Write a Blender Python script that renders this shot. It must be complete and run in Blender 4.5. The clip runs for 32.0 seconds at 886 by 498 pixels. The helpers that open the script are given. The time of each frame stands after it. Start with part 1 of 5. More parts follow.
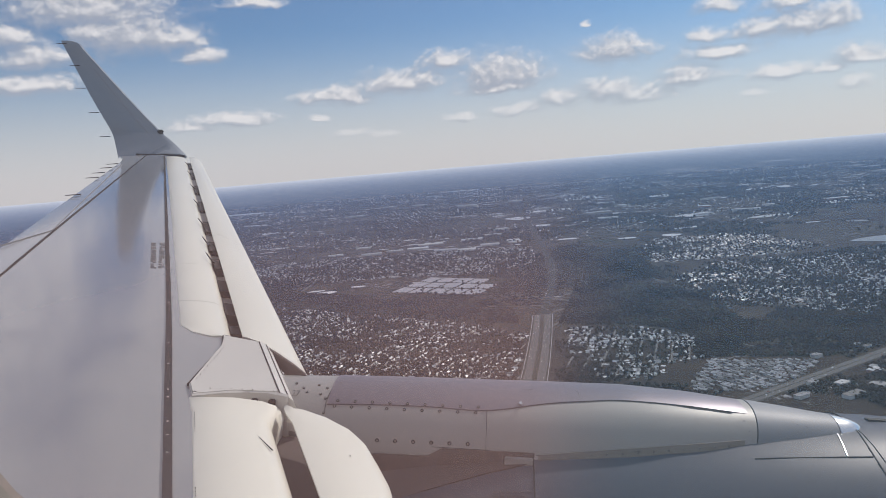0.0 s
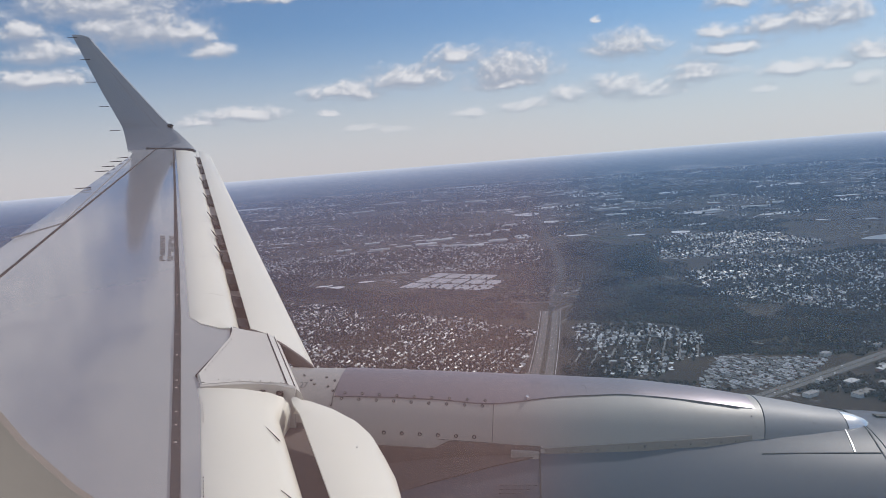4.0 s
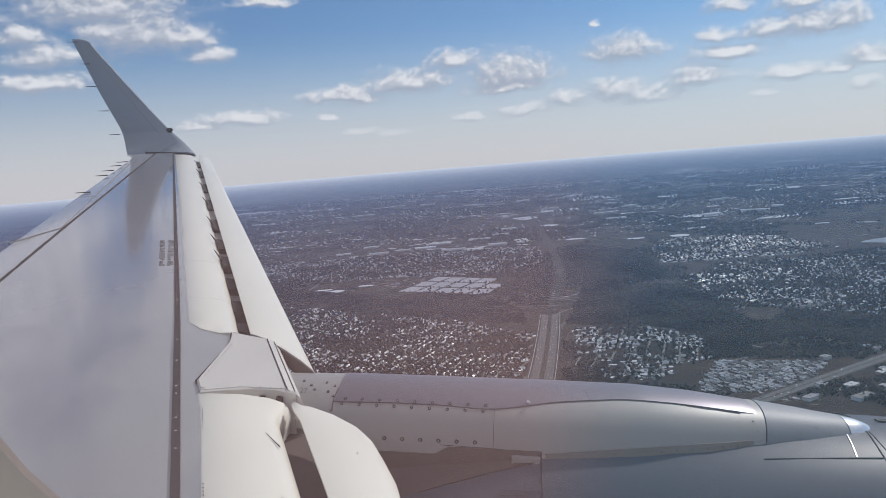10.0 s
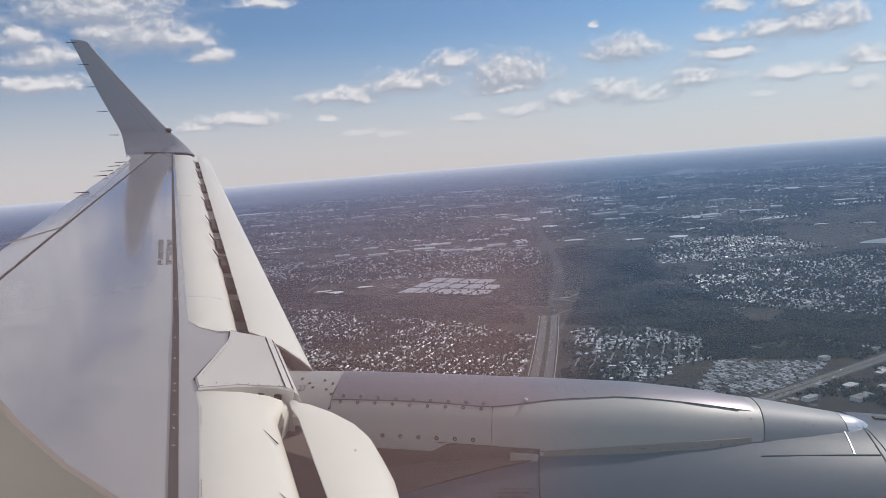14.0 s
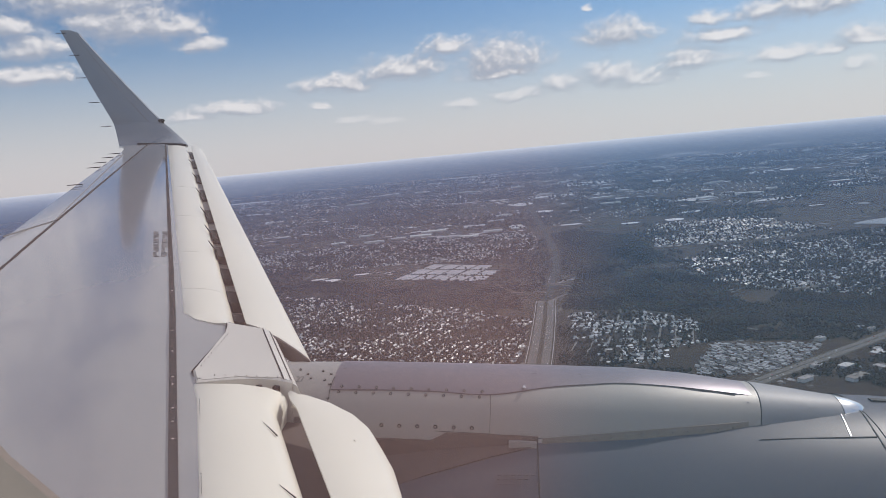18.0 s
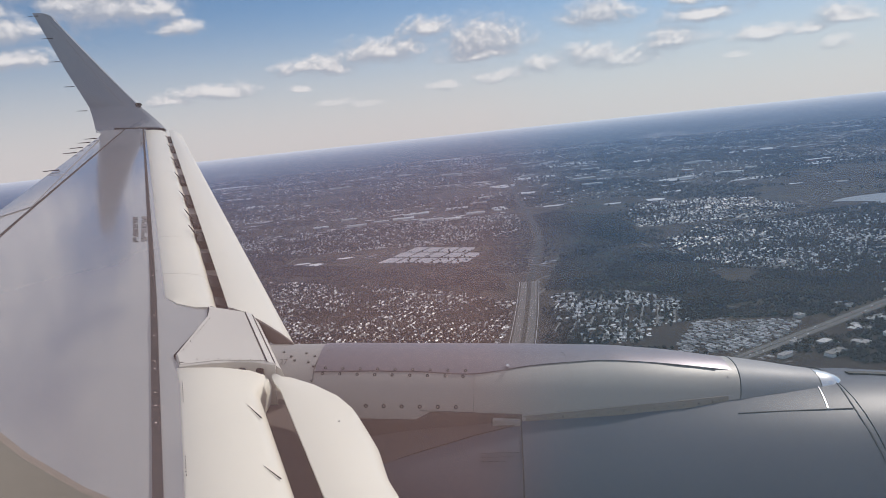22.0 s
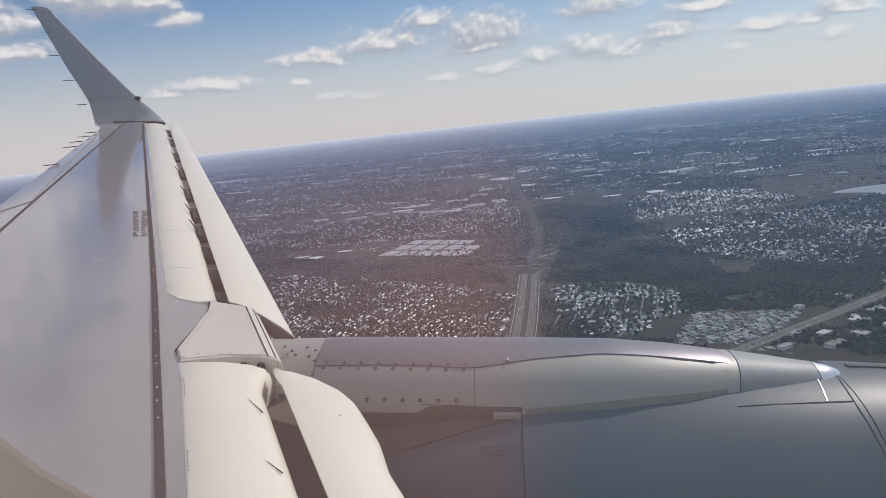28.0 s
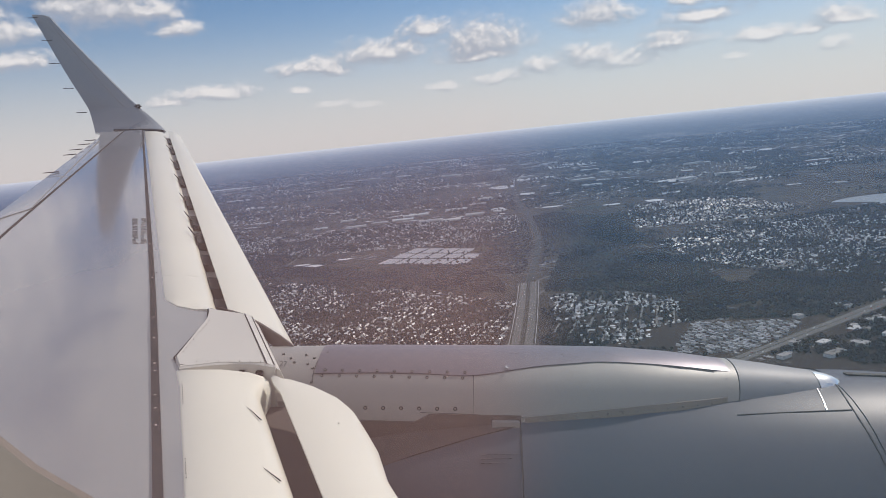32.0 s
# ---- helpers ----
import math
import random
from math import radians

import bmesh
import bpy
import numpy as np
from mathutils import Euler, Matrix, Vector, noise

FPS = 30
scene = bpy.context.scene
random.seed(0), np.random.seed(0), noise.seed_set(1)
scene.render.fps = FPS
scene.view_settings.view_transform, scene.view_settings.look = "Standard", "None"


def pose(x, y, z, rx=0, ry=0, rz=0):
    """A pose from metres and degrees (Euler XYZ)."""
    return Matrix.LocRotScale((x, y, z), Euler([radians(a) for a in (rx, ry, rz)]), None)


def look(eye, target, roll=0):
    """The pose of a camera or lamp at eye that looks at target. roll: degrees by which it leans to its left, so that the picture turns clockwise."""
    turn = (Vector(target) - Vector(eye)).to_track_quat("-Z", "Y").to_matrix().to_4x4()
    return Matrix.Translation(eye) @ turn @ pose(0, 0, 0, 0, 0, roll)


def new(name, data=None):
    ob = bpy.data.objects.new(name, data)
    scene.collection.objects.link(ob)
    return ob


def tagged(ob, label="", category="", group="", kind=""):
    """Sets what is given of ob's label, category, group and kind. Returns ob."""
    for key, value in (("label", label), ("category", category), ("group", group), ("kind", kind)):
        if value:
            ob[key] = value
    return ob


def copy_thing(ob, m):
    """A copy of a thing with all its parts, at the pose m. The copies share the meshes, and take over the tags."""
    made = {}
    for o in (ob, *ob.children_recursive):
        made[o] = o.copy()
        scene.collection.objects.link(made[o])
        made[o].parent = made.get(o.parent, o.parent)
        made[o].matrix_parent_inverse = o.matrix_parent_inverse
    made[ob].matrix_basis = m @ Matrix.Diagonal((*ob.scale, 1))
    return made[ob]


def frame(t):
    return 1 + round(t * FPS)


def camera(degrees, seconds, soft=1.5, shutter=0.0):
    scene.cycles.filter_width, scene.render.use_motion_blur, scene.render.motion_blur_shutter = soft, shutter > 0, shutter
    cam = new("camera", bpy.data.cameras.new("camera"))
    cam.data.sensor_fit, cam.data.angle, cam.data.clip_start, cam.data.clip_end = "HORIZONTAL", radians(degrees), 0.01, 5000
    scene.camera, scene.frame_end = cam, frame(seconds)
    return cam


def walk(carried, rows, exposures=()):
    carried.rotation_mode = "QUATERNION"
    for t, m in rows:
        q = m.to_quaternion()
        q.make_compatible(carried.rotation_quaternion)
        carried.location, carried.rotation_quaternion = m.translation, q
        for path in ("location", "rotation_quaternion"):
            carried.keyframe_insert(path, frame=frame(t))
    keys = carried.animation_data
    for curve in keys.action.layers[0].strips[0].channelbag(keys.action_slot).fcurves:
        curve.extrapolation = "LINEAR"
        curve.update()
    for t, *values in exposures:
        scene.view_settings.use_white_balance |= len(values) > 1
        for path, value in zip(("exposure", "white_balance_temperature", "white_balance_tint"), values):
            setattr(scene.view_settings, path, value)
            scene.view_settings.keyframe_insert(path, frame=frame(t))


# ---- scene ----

# An airliner's port wing seen from a cabin window, above a wintry suburb.
# Aircraft axes: x forward, y outboard, z up, origin at the seat window.
# The land below is laid out at a tenth of its size, so that its horizon lies inside the lens's reach.
cam = camera(62.0, 32.0, soft=0.55)
ALT = 55.0
# the aircraft's lean over the level land, about the eye
BANK = pose(0, 0, ALT, 0, 1.2, 0) @ pose(0, 0, -ALT)
PATH = (
    (0, -0.0023, -0.0035, 55.0008, 83.167, 3.544, 0.162),
    (0.5, -0.0025, -0.0042, 55.0006, 83.136, 3.308, 0.329),
    (1, -0.0026, -0.0049, 54.9995, 83.133, 3.228, 0.551),
    (1.5, -0.0025, -0.0064, 54.9981, 83.251, 3.067, 0.731),
    (2, -0.0019, -0.0075, 54.9948, 83.157, 3.039, 0.889),
    (2.5, -0.0017, -0.0084, 54.9943, 82.414, 3.260, 0.898),
    (3, -0.0014, -0.0089, 54.9928, 82.234, 3.302, 0.830),
    (3.5, -0.0009, -0.0093, 54.9921, 82.533, 3.320, 0.825),
    (5.5, -0.0007, -0.0079, 54.9873, 83.262, 3.392, 0.654),
    (6, 0.0006, -0.0075, 54.9870, 82.602, 3.620, 0.488),
    (6.5, 0.0005, -0.0075, 54.9872, 82.357, 3.680, 0.325),
    (7, 0.0011, -0.0074, 54.9870, 82.674, 3.638, 0.329),
    (7.5, 0.0010, -0.0072, 54.9873, 83.101, 3.470, 0.368),
    (8, -0.0003, -0.0071, 54.9890, 83.187, 3.422, 0.468),
    (8.5, -0.0021, -0.0062, 54.9905, 83.139, 3.452, 0.554),
    (9, -0.0033, -0.0047, 54.9922, 83.071, 3.368, 0.592),
    (9.5, -0.0039, -0.0035, 54.9935, 83.225, 3.351, 0.683),
    (10, -0.0047, -0.0021, 54.9948, 83.167, 3.365, 0.775),
    (10.5, -0.0040, -0.0020, 54.9940, 83.010, 3.394, 0.802),
    (11, -0.0033, -0.0030, 54.9920, 83.075, 3.342, 0.699),
    (11.5, -0.0025, -0.0047, 54.9896, 83.260, 3.416, 0.651),
    (12, -0.0017, -0.0059, 54.9871, 83.517, 3.317, 0.629),
    (12.5, -0.0010, -0.0071, 54.9843, 83.405, 3.318, 0.636),
    (13, -0.0012, -0.0079, 54.9830, 83.183, 3.402, 0.715),
    (13.5, -0.0013, -0.0078, 54.9825, 82.987, 3.433, 0.684),
    (14, -0.0011, -0.0076, 54.9820, 83.238, 3.390, 0.702),
    (14.5, -0.0014, -0.0074, 54.9816, 83.897, 3.221, 0.904),
    (16.5, -0.0022, -0.0053, 54.9893, 83.721, 3.383, 1.260),
    (17, -0.0016, -0.0039, 54.9899, 83.382, 3.491, 1.051),
    (17.5, -0.0010, -0.0027, 54.9899, 82.793, 3.797, 0.774),
    (18, -0.0005, -0.0015, 54.9921, 82.163, 4.155, 0.304),
    (18.5, -0.0006, 0.0008, 54.9939, 82.838, 4.269, -0.128),
    (19, -0.0005, 0.0022, 54.9969, 82.999, 4.387, -0.538),
    (19.5, -0.0002, 0.0017, 54.9958, 82.234, 4.614, -0.953),
    (20, 0.0003, 0.0007, 54.9939, 81.975, 4.675, -1.180),
    (20.5, 0.0005, 0.0000, 54.9915, 81.513, 4.706, -1.215),
    (21, 0.0011, -0.0010, 54.9884, 81.153, 4.699, -1.256),
    (21.5, 0.0028, -0.0028, 54.9832, 81.215, 4.558, -1.172),
    (22, 0.0032, -0.0028, 54.9825, 80.708, 4.708, -1.113),
    (22.5, 0.0032, -0.0031, 54.9833, 80.361, 4.936, -1.178),
    (23, 0.0032, -0.0024, 54.9838, 80.581, 4.939, -1.279),
    (23.5, 0.0022, -0.0024, 54.9854, 81.228, 4.936, -1.194),
    (24, 0.0007, -0.0017, 54.9869, 82.312, 4.815, -1.081),
    (24.5, 0.0011, -0.0017, 54.9861, 82.829, 4.723, -0.841),
    (25, 0.0004, -0.0009, 54.9865, 81.907, 4.804, -0.786),
    (25.5, 0.0002, -0.0012, 54.9854, 80.432, 4.947, -0.889),
    (27.5, 0.0028, -0.0057, 54.9901, 80.735, 4.822, -1.120),
    (28, 0.0032, -0.0054, 54.9899, 80.128, 4.851, -1.129),
    (28.5, 0.0028, -0.0047, 54.9914, 79.883, 4.842, -1.160),
    (29, 0.0030, -0.0046, 54.9917, 80.271, 4.700, -1.096),
    (29.5, 0.0030, -0.0043, 54.9914, 80.290, 4.633, -1.083),
    (30, 0.0028, -0.0046, 54.9912, 80.378, 4.732, -0.976),
    (30.5, 0.0027, -0.0053, 54.9904, 80.560, 4.635, -0.983),
    (31, 0.0032, -0.0065, 54.9887, 80.505, 4.714, -1.058),
    (31.5, 0.0034, -0.0066, 54.9879, 80.445, 4.771, -1.148),
    (32, 0.0036, -0.0073, 54.9874, 80.782, 4.736, -1.167),
)
walk(cam, [(r[0], BANK @ pose(*r[1:])) for r in PATH],
     exposures=((0.0, -0.02, 6250, 12), (3.5, 0.0, 6200, 12), (5.5, -0.22, 5600, 7), (8.0, -0.20, 5600, 7), (9.2, -0.12, 5650, 8), (10.4, 0.0, 6100, 11), (18.0, 0.0, 6250, 12), (23.0, 0.0, 6320, 12), (27.5, 0.02, 6350, 12), (29.0, 0.06, 6400, 12), (32.0, 0.04, 6400, 12)))

SCUFF_GLARE = 0.079     # share of light scattered by the scuffed pane and its painted-in glare
AC = BANK @ pose(0, 0, ALT, -0.018, 4.989, -3.623)

# ---------------------------------------------------------------- light
SUN_AZ, SUN_EL = 48.0, 38.0
# azimuth, elevation, half width and half height of each cloud, in degrees
CLOUD_BANK = (
    (-15.4, 4.3, 3.1, 0.49), (-18.7, 3.8, 1.6, 0.32), (-24.4, 12.2, 5.5, 1.44), (-21.7, 10.5, 3.8, 1.31), (-28.1, 9.1, 2.4, 0.72),
    (-28.8, 7.3, 3.1, 0.59), (-23.9, 10.9, 2.2, 0.92), (-19.1, 10.2, 2.3, 0.76), (-17.3, 8.8, 1.8, 0.47), (-29.4, 10.2, 1.7, 0.71),
    (-13.3, 12.4, 2.0, 0.31),
)
CLOUD_ROW_HIGH = (
    (-7.8, 5.4, 2.8, 0.58), (-2.8, 6.2, 3.2, 0.75), (0.6, 7.4, 2.0, 0.66), (4.6, 6.2, 3.2, 1.23), (4.3, 5.2, 2.5, 0.42),
    (-9.2, 4.0, 0.7, 0.25), (-6.7, 2.6, 1.3, 0.3), (-4.6, 2.3, 1.1, 0.26), (13.4, 7.0, 2.6, 0.87), (19.6, 7.2, 1.3, 0.54),
    (20.2, 5.9, 2.9, 0.46), (22.9, 7.3, 1.6, 0.67), (25.6, 7.3, 3.0, 1.02), (27.6, 7.3, 1.3, 0.89),
)
CLOUD_ROW_LOW = (
    (20.6, 9.2, 1.5, 0.45), (25.3, 8.8, 2.0, 0.43), (8.9, 3.8, 1.3, 0.66), (5.9, 3.4, 1.9, 0.38), (1.5, 3.2, 1.3, 0.3),
    (12.4, 4.2, 2.2, 0.65), (15.0, 3.7, 2.4, 0.57), (18.4, 4.6, 2.3, 0.55), (24.5, 4.2, 2.4, 0.45), (29.2, 4.6, 1.6, 0.58),
    (29.0, 2.9, 1.1, 0.33), (22.8, 2.9, 0.8, 0.27), (26.9, 4.1, 1.3, 0.37), (11.5, 9.1, 0.4, 0.2),
)
CLOUDS = CLOUD_BANK + CLOUD_ROW_HIGH + CLOUD_ROW_LOW


def math_node(nt, op, a, b=None, c=None, clamp=False):
    n = nt.nodes.new("ShaderNodeMath")
    n.operation, n.use_clamp = op, clamp
    for i, v in enumerate((a, b, c)):
        if v is None:
            continue
        if isinstance(v, (int, float)):
            n.inputs[i].default_value = v
        else:
            nt.links.new(v, n.inputs[i])
    return n.outputs[0]


def cloud_group():
    """Cumulus cover as a field over azimuth and elevation, in degrees."""
    g = bpy.data.node_groups.new("cloud_field", "ShaderNodeTree")
    g.interface.new_socket("az", in_out="INPUT", socket_type="NodeSocketFloat")
    g.interface.new_socket("el", in_out="INPUT", socket_type="NodeSocketFloat")
    g.interface.new_socket("cover", in_out="OUTPUT", socket_type="NodeSocketFloat")
    i, o = g.nodes.new("NodeGroupInput"), g.nodes.new("NodeGroupOutput")
    az, el = i.outputs[0], i.outputs[1]
    best = None
    wxyz = g.nodes.new("ShaderNodeCombineXYZ")
    g.links.new(math_node(g, "MULTIPLY", az, 0.6), wxyz.inputs[0])
    g.links.new(el, wxyz.inputs[1])
    warp = g.nodes.new("ShaderNodeTexNoise")
    warp.inputs["Scale"].default_value, warp.inputs["Detail"].default_value = 0.6, 3.0
    g.links.new(wxyz.outputs[0], warp.inputs["Vector"])
    ws = g.nodes.new("ShaderNodeSeparateXYZ")
    g.links.new(warp.outputs["Color"], ws.inputs[0])
    az = math_node(g, "ADD", az, math_node(g, "MULTIPLY", math_node(g, "SUBTRACT", ws.outputs[0], 0.5), 2.2))
    el = math_node(g, "ADD", el, math_node(g, "MULTIPLY", math_node(g, "SUBTRACT", ws.outputs[1], 0.5), 1.1))
    for a, e, w, h in CLOUDS:
        w, h = w * 1.28, h * 1.35
        dx = math_node(g, "DIVIDE", math_node(g, "SUBTRACT", az, a), w)
        up = math_node(g, "SUBTRACT", el, e - 0.15 * h)
        # flat bases, domed tops
        dy = math_node(g, "MAXIMUM", math_node(g, "DIVIDE", up, h * 1.35), math_node(g, "DIVIDE", up, -h * 0.75))
        r = math_node(g, "ADD", math_node(g, "MULTIPLY", dx, dx), math_node(g, "MULTIPLY", dy, dy))
        v = math_node(g, "SUBTRACT", 1.0, math_node(g, "SQRT", r))
        best = v if best is None else math_node(g, "SMOOTH_MAX", best, v, 0.15)
    best = math_node(g, "MAXIMUM", best, -1.2)
    # broken cover goes on higher up
    hz = g.nodes.new("ShaderNodeTexNoise")
    hz.inputs["Scale"].default_value, hz.inputs["Detail"].default_value = 0.11, 4.0
    g.links.new(wxyz.outputs[0], hz.inputs["Vector"])
    high = math_node(g, "MULTIPLY", math_node(g, "SUBTRACT", hz.outputs[0], 0.40), 6.0)
    rise = math_node(g, "MULTIPLY", math_node(g, "SUBTRACT", el, 13.0), 0.25, clamp=True)
    high = math_node(g, "SUBTRACT", high, math_node(g, "MULTIPLY", math_node(g, "SUBTRACT", 1.0, rise), 4.0))
    best = math_node(g, "MAXIMUM", best, math_node(g, "MINIMUM", high, 1.0))
    xyz = g.nodes.new("ShaderNodeCombineXYZ")
    g.links.new(math_node(g, "MULTIPLY", az, 0.75), xyz.inputs[0])
    g.links.new(el, xyz.inputs[1])
    total = best
    for sc, k in ((1.1, 0.95), (2.7, 0.40)):
        nz = g.nodes.new("ShaderNodeTexNoise")
        nz.inputs["Scale"].default_value, nz.inputs["Detail"].default_value = sc, 2.0
        nz.inputs["Roughness"].default_value = 0.5
        g.links.new(xyz.outputs[0], nz.inputs["Vector"])
        total = math_node(g, "ADD", total, math_node(g, "MULTIPLY", math_node(g, "SUBTRACT", nz.outputs[0], 0.5), k))
    g.links.new(total, o.inputs[0])
    return g


def make_world():
    world = bpy.data.worlds.new("world")
    scene.world = world
    world.use_nodes = True
    nt = world.node_tree
    nt.nodes.clear()
    sky = nt.nodes.new("ShaderNodeTexSky")
    sky.sky_type, sky.sun_disc = "NISHITA", False
    sky.sun_elevation, sky.sun_rotation = radians(SUN_EL), radians(SUN_AZ)
    sky.altitude, sky.air_density, sky.dust_density, sky.ozone_density = 600, 1.0, 0.5, 3.0
    geo = nt.nodes.new("ShaderNodeTexCoord")
    sep = nt.nodes.new("ShaderNodeSeparateXYZ")
    nt.links.new(geo.outputs["Generated"], sep.inputs[0])
    az = math_node(nt, "MULTIPLY", math_node(nt, "ARCTAN2", sep.outputs[0], sep.outputs[1]), 57.29578)
    el = math_node(nt, "MULTIPLY", math_node(nt, "ARCSINE", sep.outputs[2]), 57.29578)
    grp = cloud_group()
    a = nt.nodes.new("ShaderNodeGroup")
    b = nt.nodes.new("ShaderNodeGroup")
    a.node_tree = b.node_tree = grp
    nt.links.new(az, a.inputs[0]), nt.links.new(el, a.inputs[1])
    nt.links.new(math_node(nt, "ADD", az, 0.25), b.inputs[0])
    nt.links.new(math_node(nt, "ADD", el, 0.45), b.inputs[1])

    def step(v, lo, hi):
        n = nt.nodes.new("ShaderNodeMapRange")
        n.interpolation_type = "SMOOTHSTEP"
        n.inputs["From Min"].default_value, n.inputs["From Max"].default_value = lo, hi
        nt.links.new(v, n.inputs["Value"])
        return n.outputs["Result"]

    lit = step(math_node(nt, "SUBTRACT", a.outputs[0], b.outputs[0]), -0.22, 0.62)
    # crisp sunlit tops over soft bases
    soft_edge, crisp = step(a.outputs[0], -0.30, 0.85), step(a.outputs[0], -0.12, 0.62)
    cover = math_node(nt, "ADD", math_node(nt, "MULTIPLY", crisp, lit), math_node(nt, "MULTIPLY", soft_edge, math_node(nt, "SUBTRACT", 1.0, lit)))
    # clouds thin out towards the hazy horizon
    cover = math_node(nt, "MULTIPLY", cover, math_node(nt, "MULTIPLY", step(el, 0.6, 5.2), 0.92))
    shade = nt.nodes.new("ShaderNodeMix")
    shade.data_type = "RGBA"
    shade.inputs["A"].default_value = (6.3, 6.7, 7.6, 1)
    shade.inputs["B"].default_value = (13.6, 13.1, 12.6, 1)
    nt.links.new(lit, shade.inputs["Factor"])
    clear = nt.nodes.new("ShaderNodeMix")
    clear.data_type, clear.blend_type = "RGBA", "MULTIPLY"
    clear.inputs["Factor"].default_value = 1.0
    nt.links.new(sky.outputs[0], clear.inputs["A"])
    clear.inputs["B"].default_value = (0.92, 1.12, 1.26, 1)
    mix = nt.nodes.new("ShaderNodeMix")
    mix.data_type = "RGBA"
    nt.links.new(cover, mix.inputs["Factor"])
    nt.links.new(shade.outputs["Result"], mix.inputs["B"])
    # pale haze along the horizon
    low = nt.nodes.new("ShaderNodeMix")
    low.data_type = "RGBA"
    nt.links.new(math_node(nt, "MULTIPLY", math_node(nt, "SUBTRACT", 1.0, step(math_node(nt, "ABSOLUTE", el), 0.0, 11.0)), 0.84), low.inputs["Factor"])
    nt.links.new(clear.outputs["Result"], low.inputs["A"])
    low.inputs["B"].default_value = (10.5, 10.1, 10.0, 1)
    nt.links.new(low.outputs["Result"], mix.inputs["A"])
    bg = nt.nodes.new("ShaderNodeBackground")
    bg.inputs["Strength"].default_value = 0.06
    nt.links.new(mix.outputs["Result"], bg.inputs["Color"])
    out = nt.nodes.new("ShaderNodeOutputWorld")
    nt.links.new(bg.outputs[0], out.inputs[0])


make_world()
sun = new("sun", bpy.data.lights.new("sun", "SUN"))
sun.data.energy, sun.data.angle, sun.data.color = 2.7, radians(0.6), (1.0, 0.92, 0.81)
sun_dir = Vector((math.sin(radians(SUN_AZ)) * math.cos(radians(SUN_EL)),
                  math.cos(radians(SUN_AZ)) * math.cos(radians(SUN_EL)), math.sin(radians(SUN_EL))))
sun.matrix_world = look(sun_dir * 300 + Vector((0, 0, ALT)), (0, 0, ALT))


# ---------------------------------------------------------------- materials
def surface(name, color, rough=0.5, metal=0.0, coat=0.0, vary=0.06, scale=3.0, fine=60.0, bump=0.0, island=0.0,
            streak=None, spec=0.5):
    """A paint, metal or stone: colour varied at two scales, with uneven gloss and fine relief."""
    m = bpy.data.materials.new(name)
    m.use_nodes = True
    nt = m.node_tree
    p = nt.nodes["Principled BSDF"]
    co = nt.nodes.new("ShaderNodeTexCoord")
    mp = nt.nodes.new("ShaderNodeMapping")
    nt.links.new(co.outputs["Object"], mp.inputs["Vector"])
    if streak:
        mp.inputs["Scale"].default_value = streak

    def nz(sc, det):
        n = nt.nodes.new("ShaderNodeTexNoise")
        n.inputs["Scale"].default_value, n.inputs["Detail"].default_value = sc, det
        nt.links.new(mp.outputs[0], n.inputs["Vector"])
        return n.outputs[0]

    big, small = nz(scale, 4), nz(fine, 3)
    mixv = math_node(nt, "ADD", math_node(nt, "MULTIPLY", big, 0.65), math_node(nt, "MULTIPLY", small, 0.35))
    if island:
        gi = nt.nodes.new("ShaderNodeNewGeometry")
        mixv = math_node(nt, "ADD", math_node(nt, "MULTIPLY", mixv, 1 - island),
                         math_node(nt, "MULTIPLY", gi.outputs["Random Per Island"], island))
    ramp = nt.nodes.new("ShaderNodeMix")
    ramp.data_type = "RGBA"
    lo, hi = 1 - vary * 2.2, 1 + vary * 2.2
    ramp.inputs["A"].default_value = (*[max(0, c * lo) for c in color], 1)
    ramp.inputs["B"].default_value = (*[min(1, c * hi) for c in color], 1)
    nt.links.new(mixv, ramp.inputs["Factor"])
    nt.links.new(ramp.outputs["Result"], p.inputs["Base Color"])
    nt.links.new(math_node(nt, "ADD", math_node(nt, "MULTIPLY", big, rough * 0.5), rough * 0.75), p.inputs["Roughness"])
    p.inputs["Metallic"].default_value = metal
    p.inputs["Specular IOR Level"].default_value = spec
    p.inputs["Coat Weight"].default_value = coat
    p.inputs["Coat Roughness"].default_value = 0.085
    if bump:
        b = nt.nodes.new("ShaderNodeBump")
        b.inputs["Strength"].default_value, b.inputs["Distance"].default_value = bump, 0.002
        nt.links.new(small, b.inputs["Height"])
        nt.links.new(b.outputs[0], p.inputs["Normal"])
    return m


M_WING = surface("wing_grey_paint", (0.285, 0.285, 0.285), 0.12, 0.0, 1.0, 0.05, 1.2, 40, 0.02, streak=(1, 0.35, 1))
M_AILERON = surface("aileron_grey_paint", (0.40, 0.405, 0.41), 0.18, 0.0, 0.7, 0.05, 1.6, 40, 0.02)
M_PANEL = surface("white_slat_paint", (0.80, 0.765, 0.665), 0.35, 0.0, 0.2, 0.04, 1.5, 30, 0.03, streak=(1, 0.4, 1))
M_SEAL = surface("dark_sealant", (0.048, 0.047, 0.050), 0.75, 0.0, 0.0, 0.15, 6, 80, 0.1, spec=0.12)
M_DARK = surface("dark_recess", (0.018, 0.015, 0.015), 0.8, 0.0, 0.0, 0.2, 6, 60)
M_GAP = surface("brown_grey_nose_skin", (0.34, 0.31, 0.29), 0.5, 0.0, 0.0, 0.15, 5, 50)
M_WINGLET = surface("winglet_grey_paint", (0.28, 0.31, 0.345), 0.3, 0.0, 0.2, 0.05, 1.5, 30)
M_BARE = surface("polished_aluminium", (0.80, 0.80, 0.80), 0.22, 0.9, 0.0, 0.05, 3, 50, 0.02)
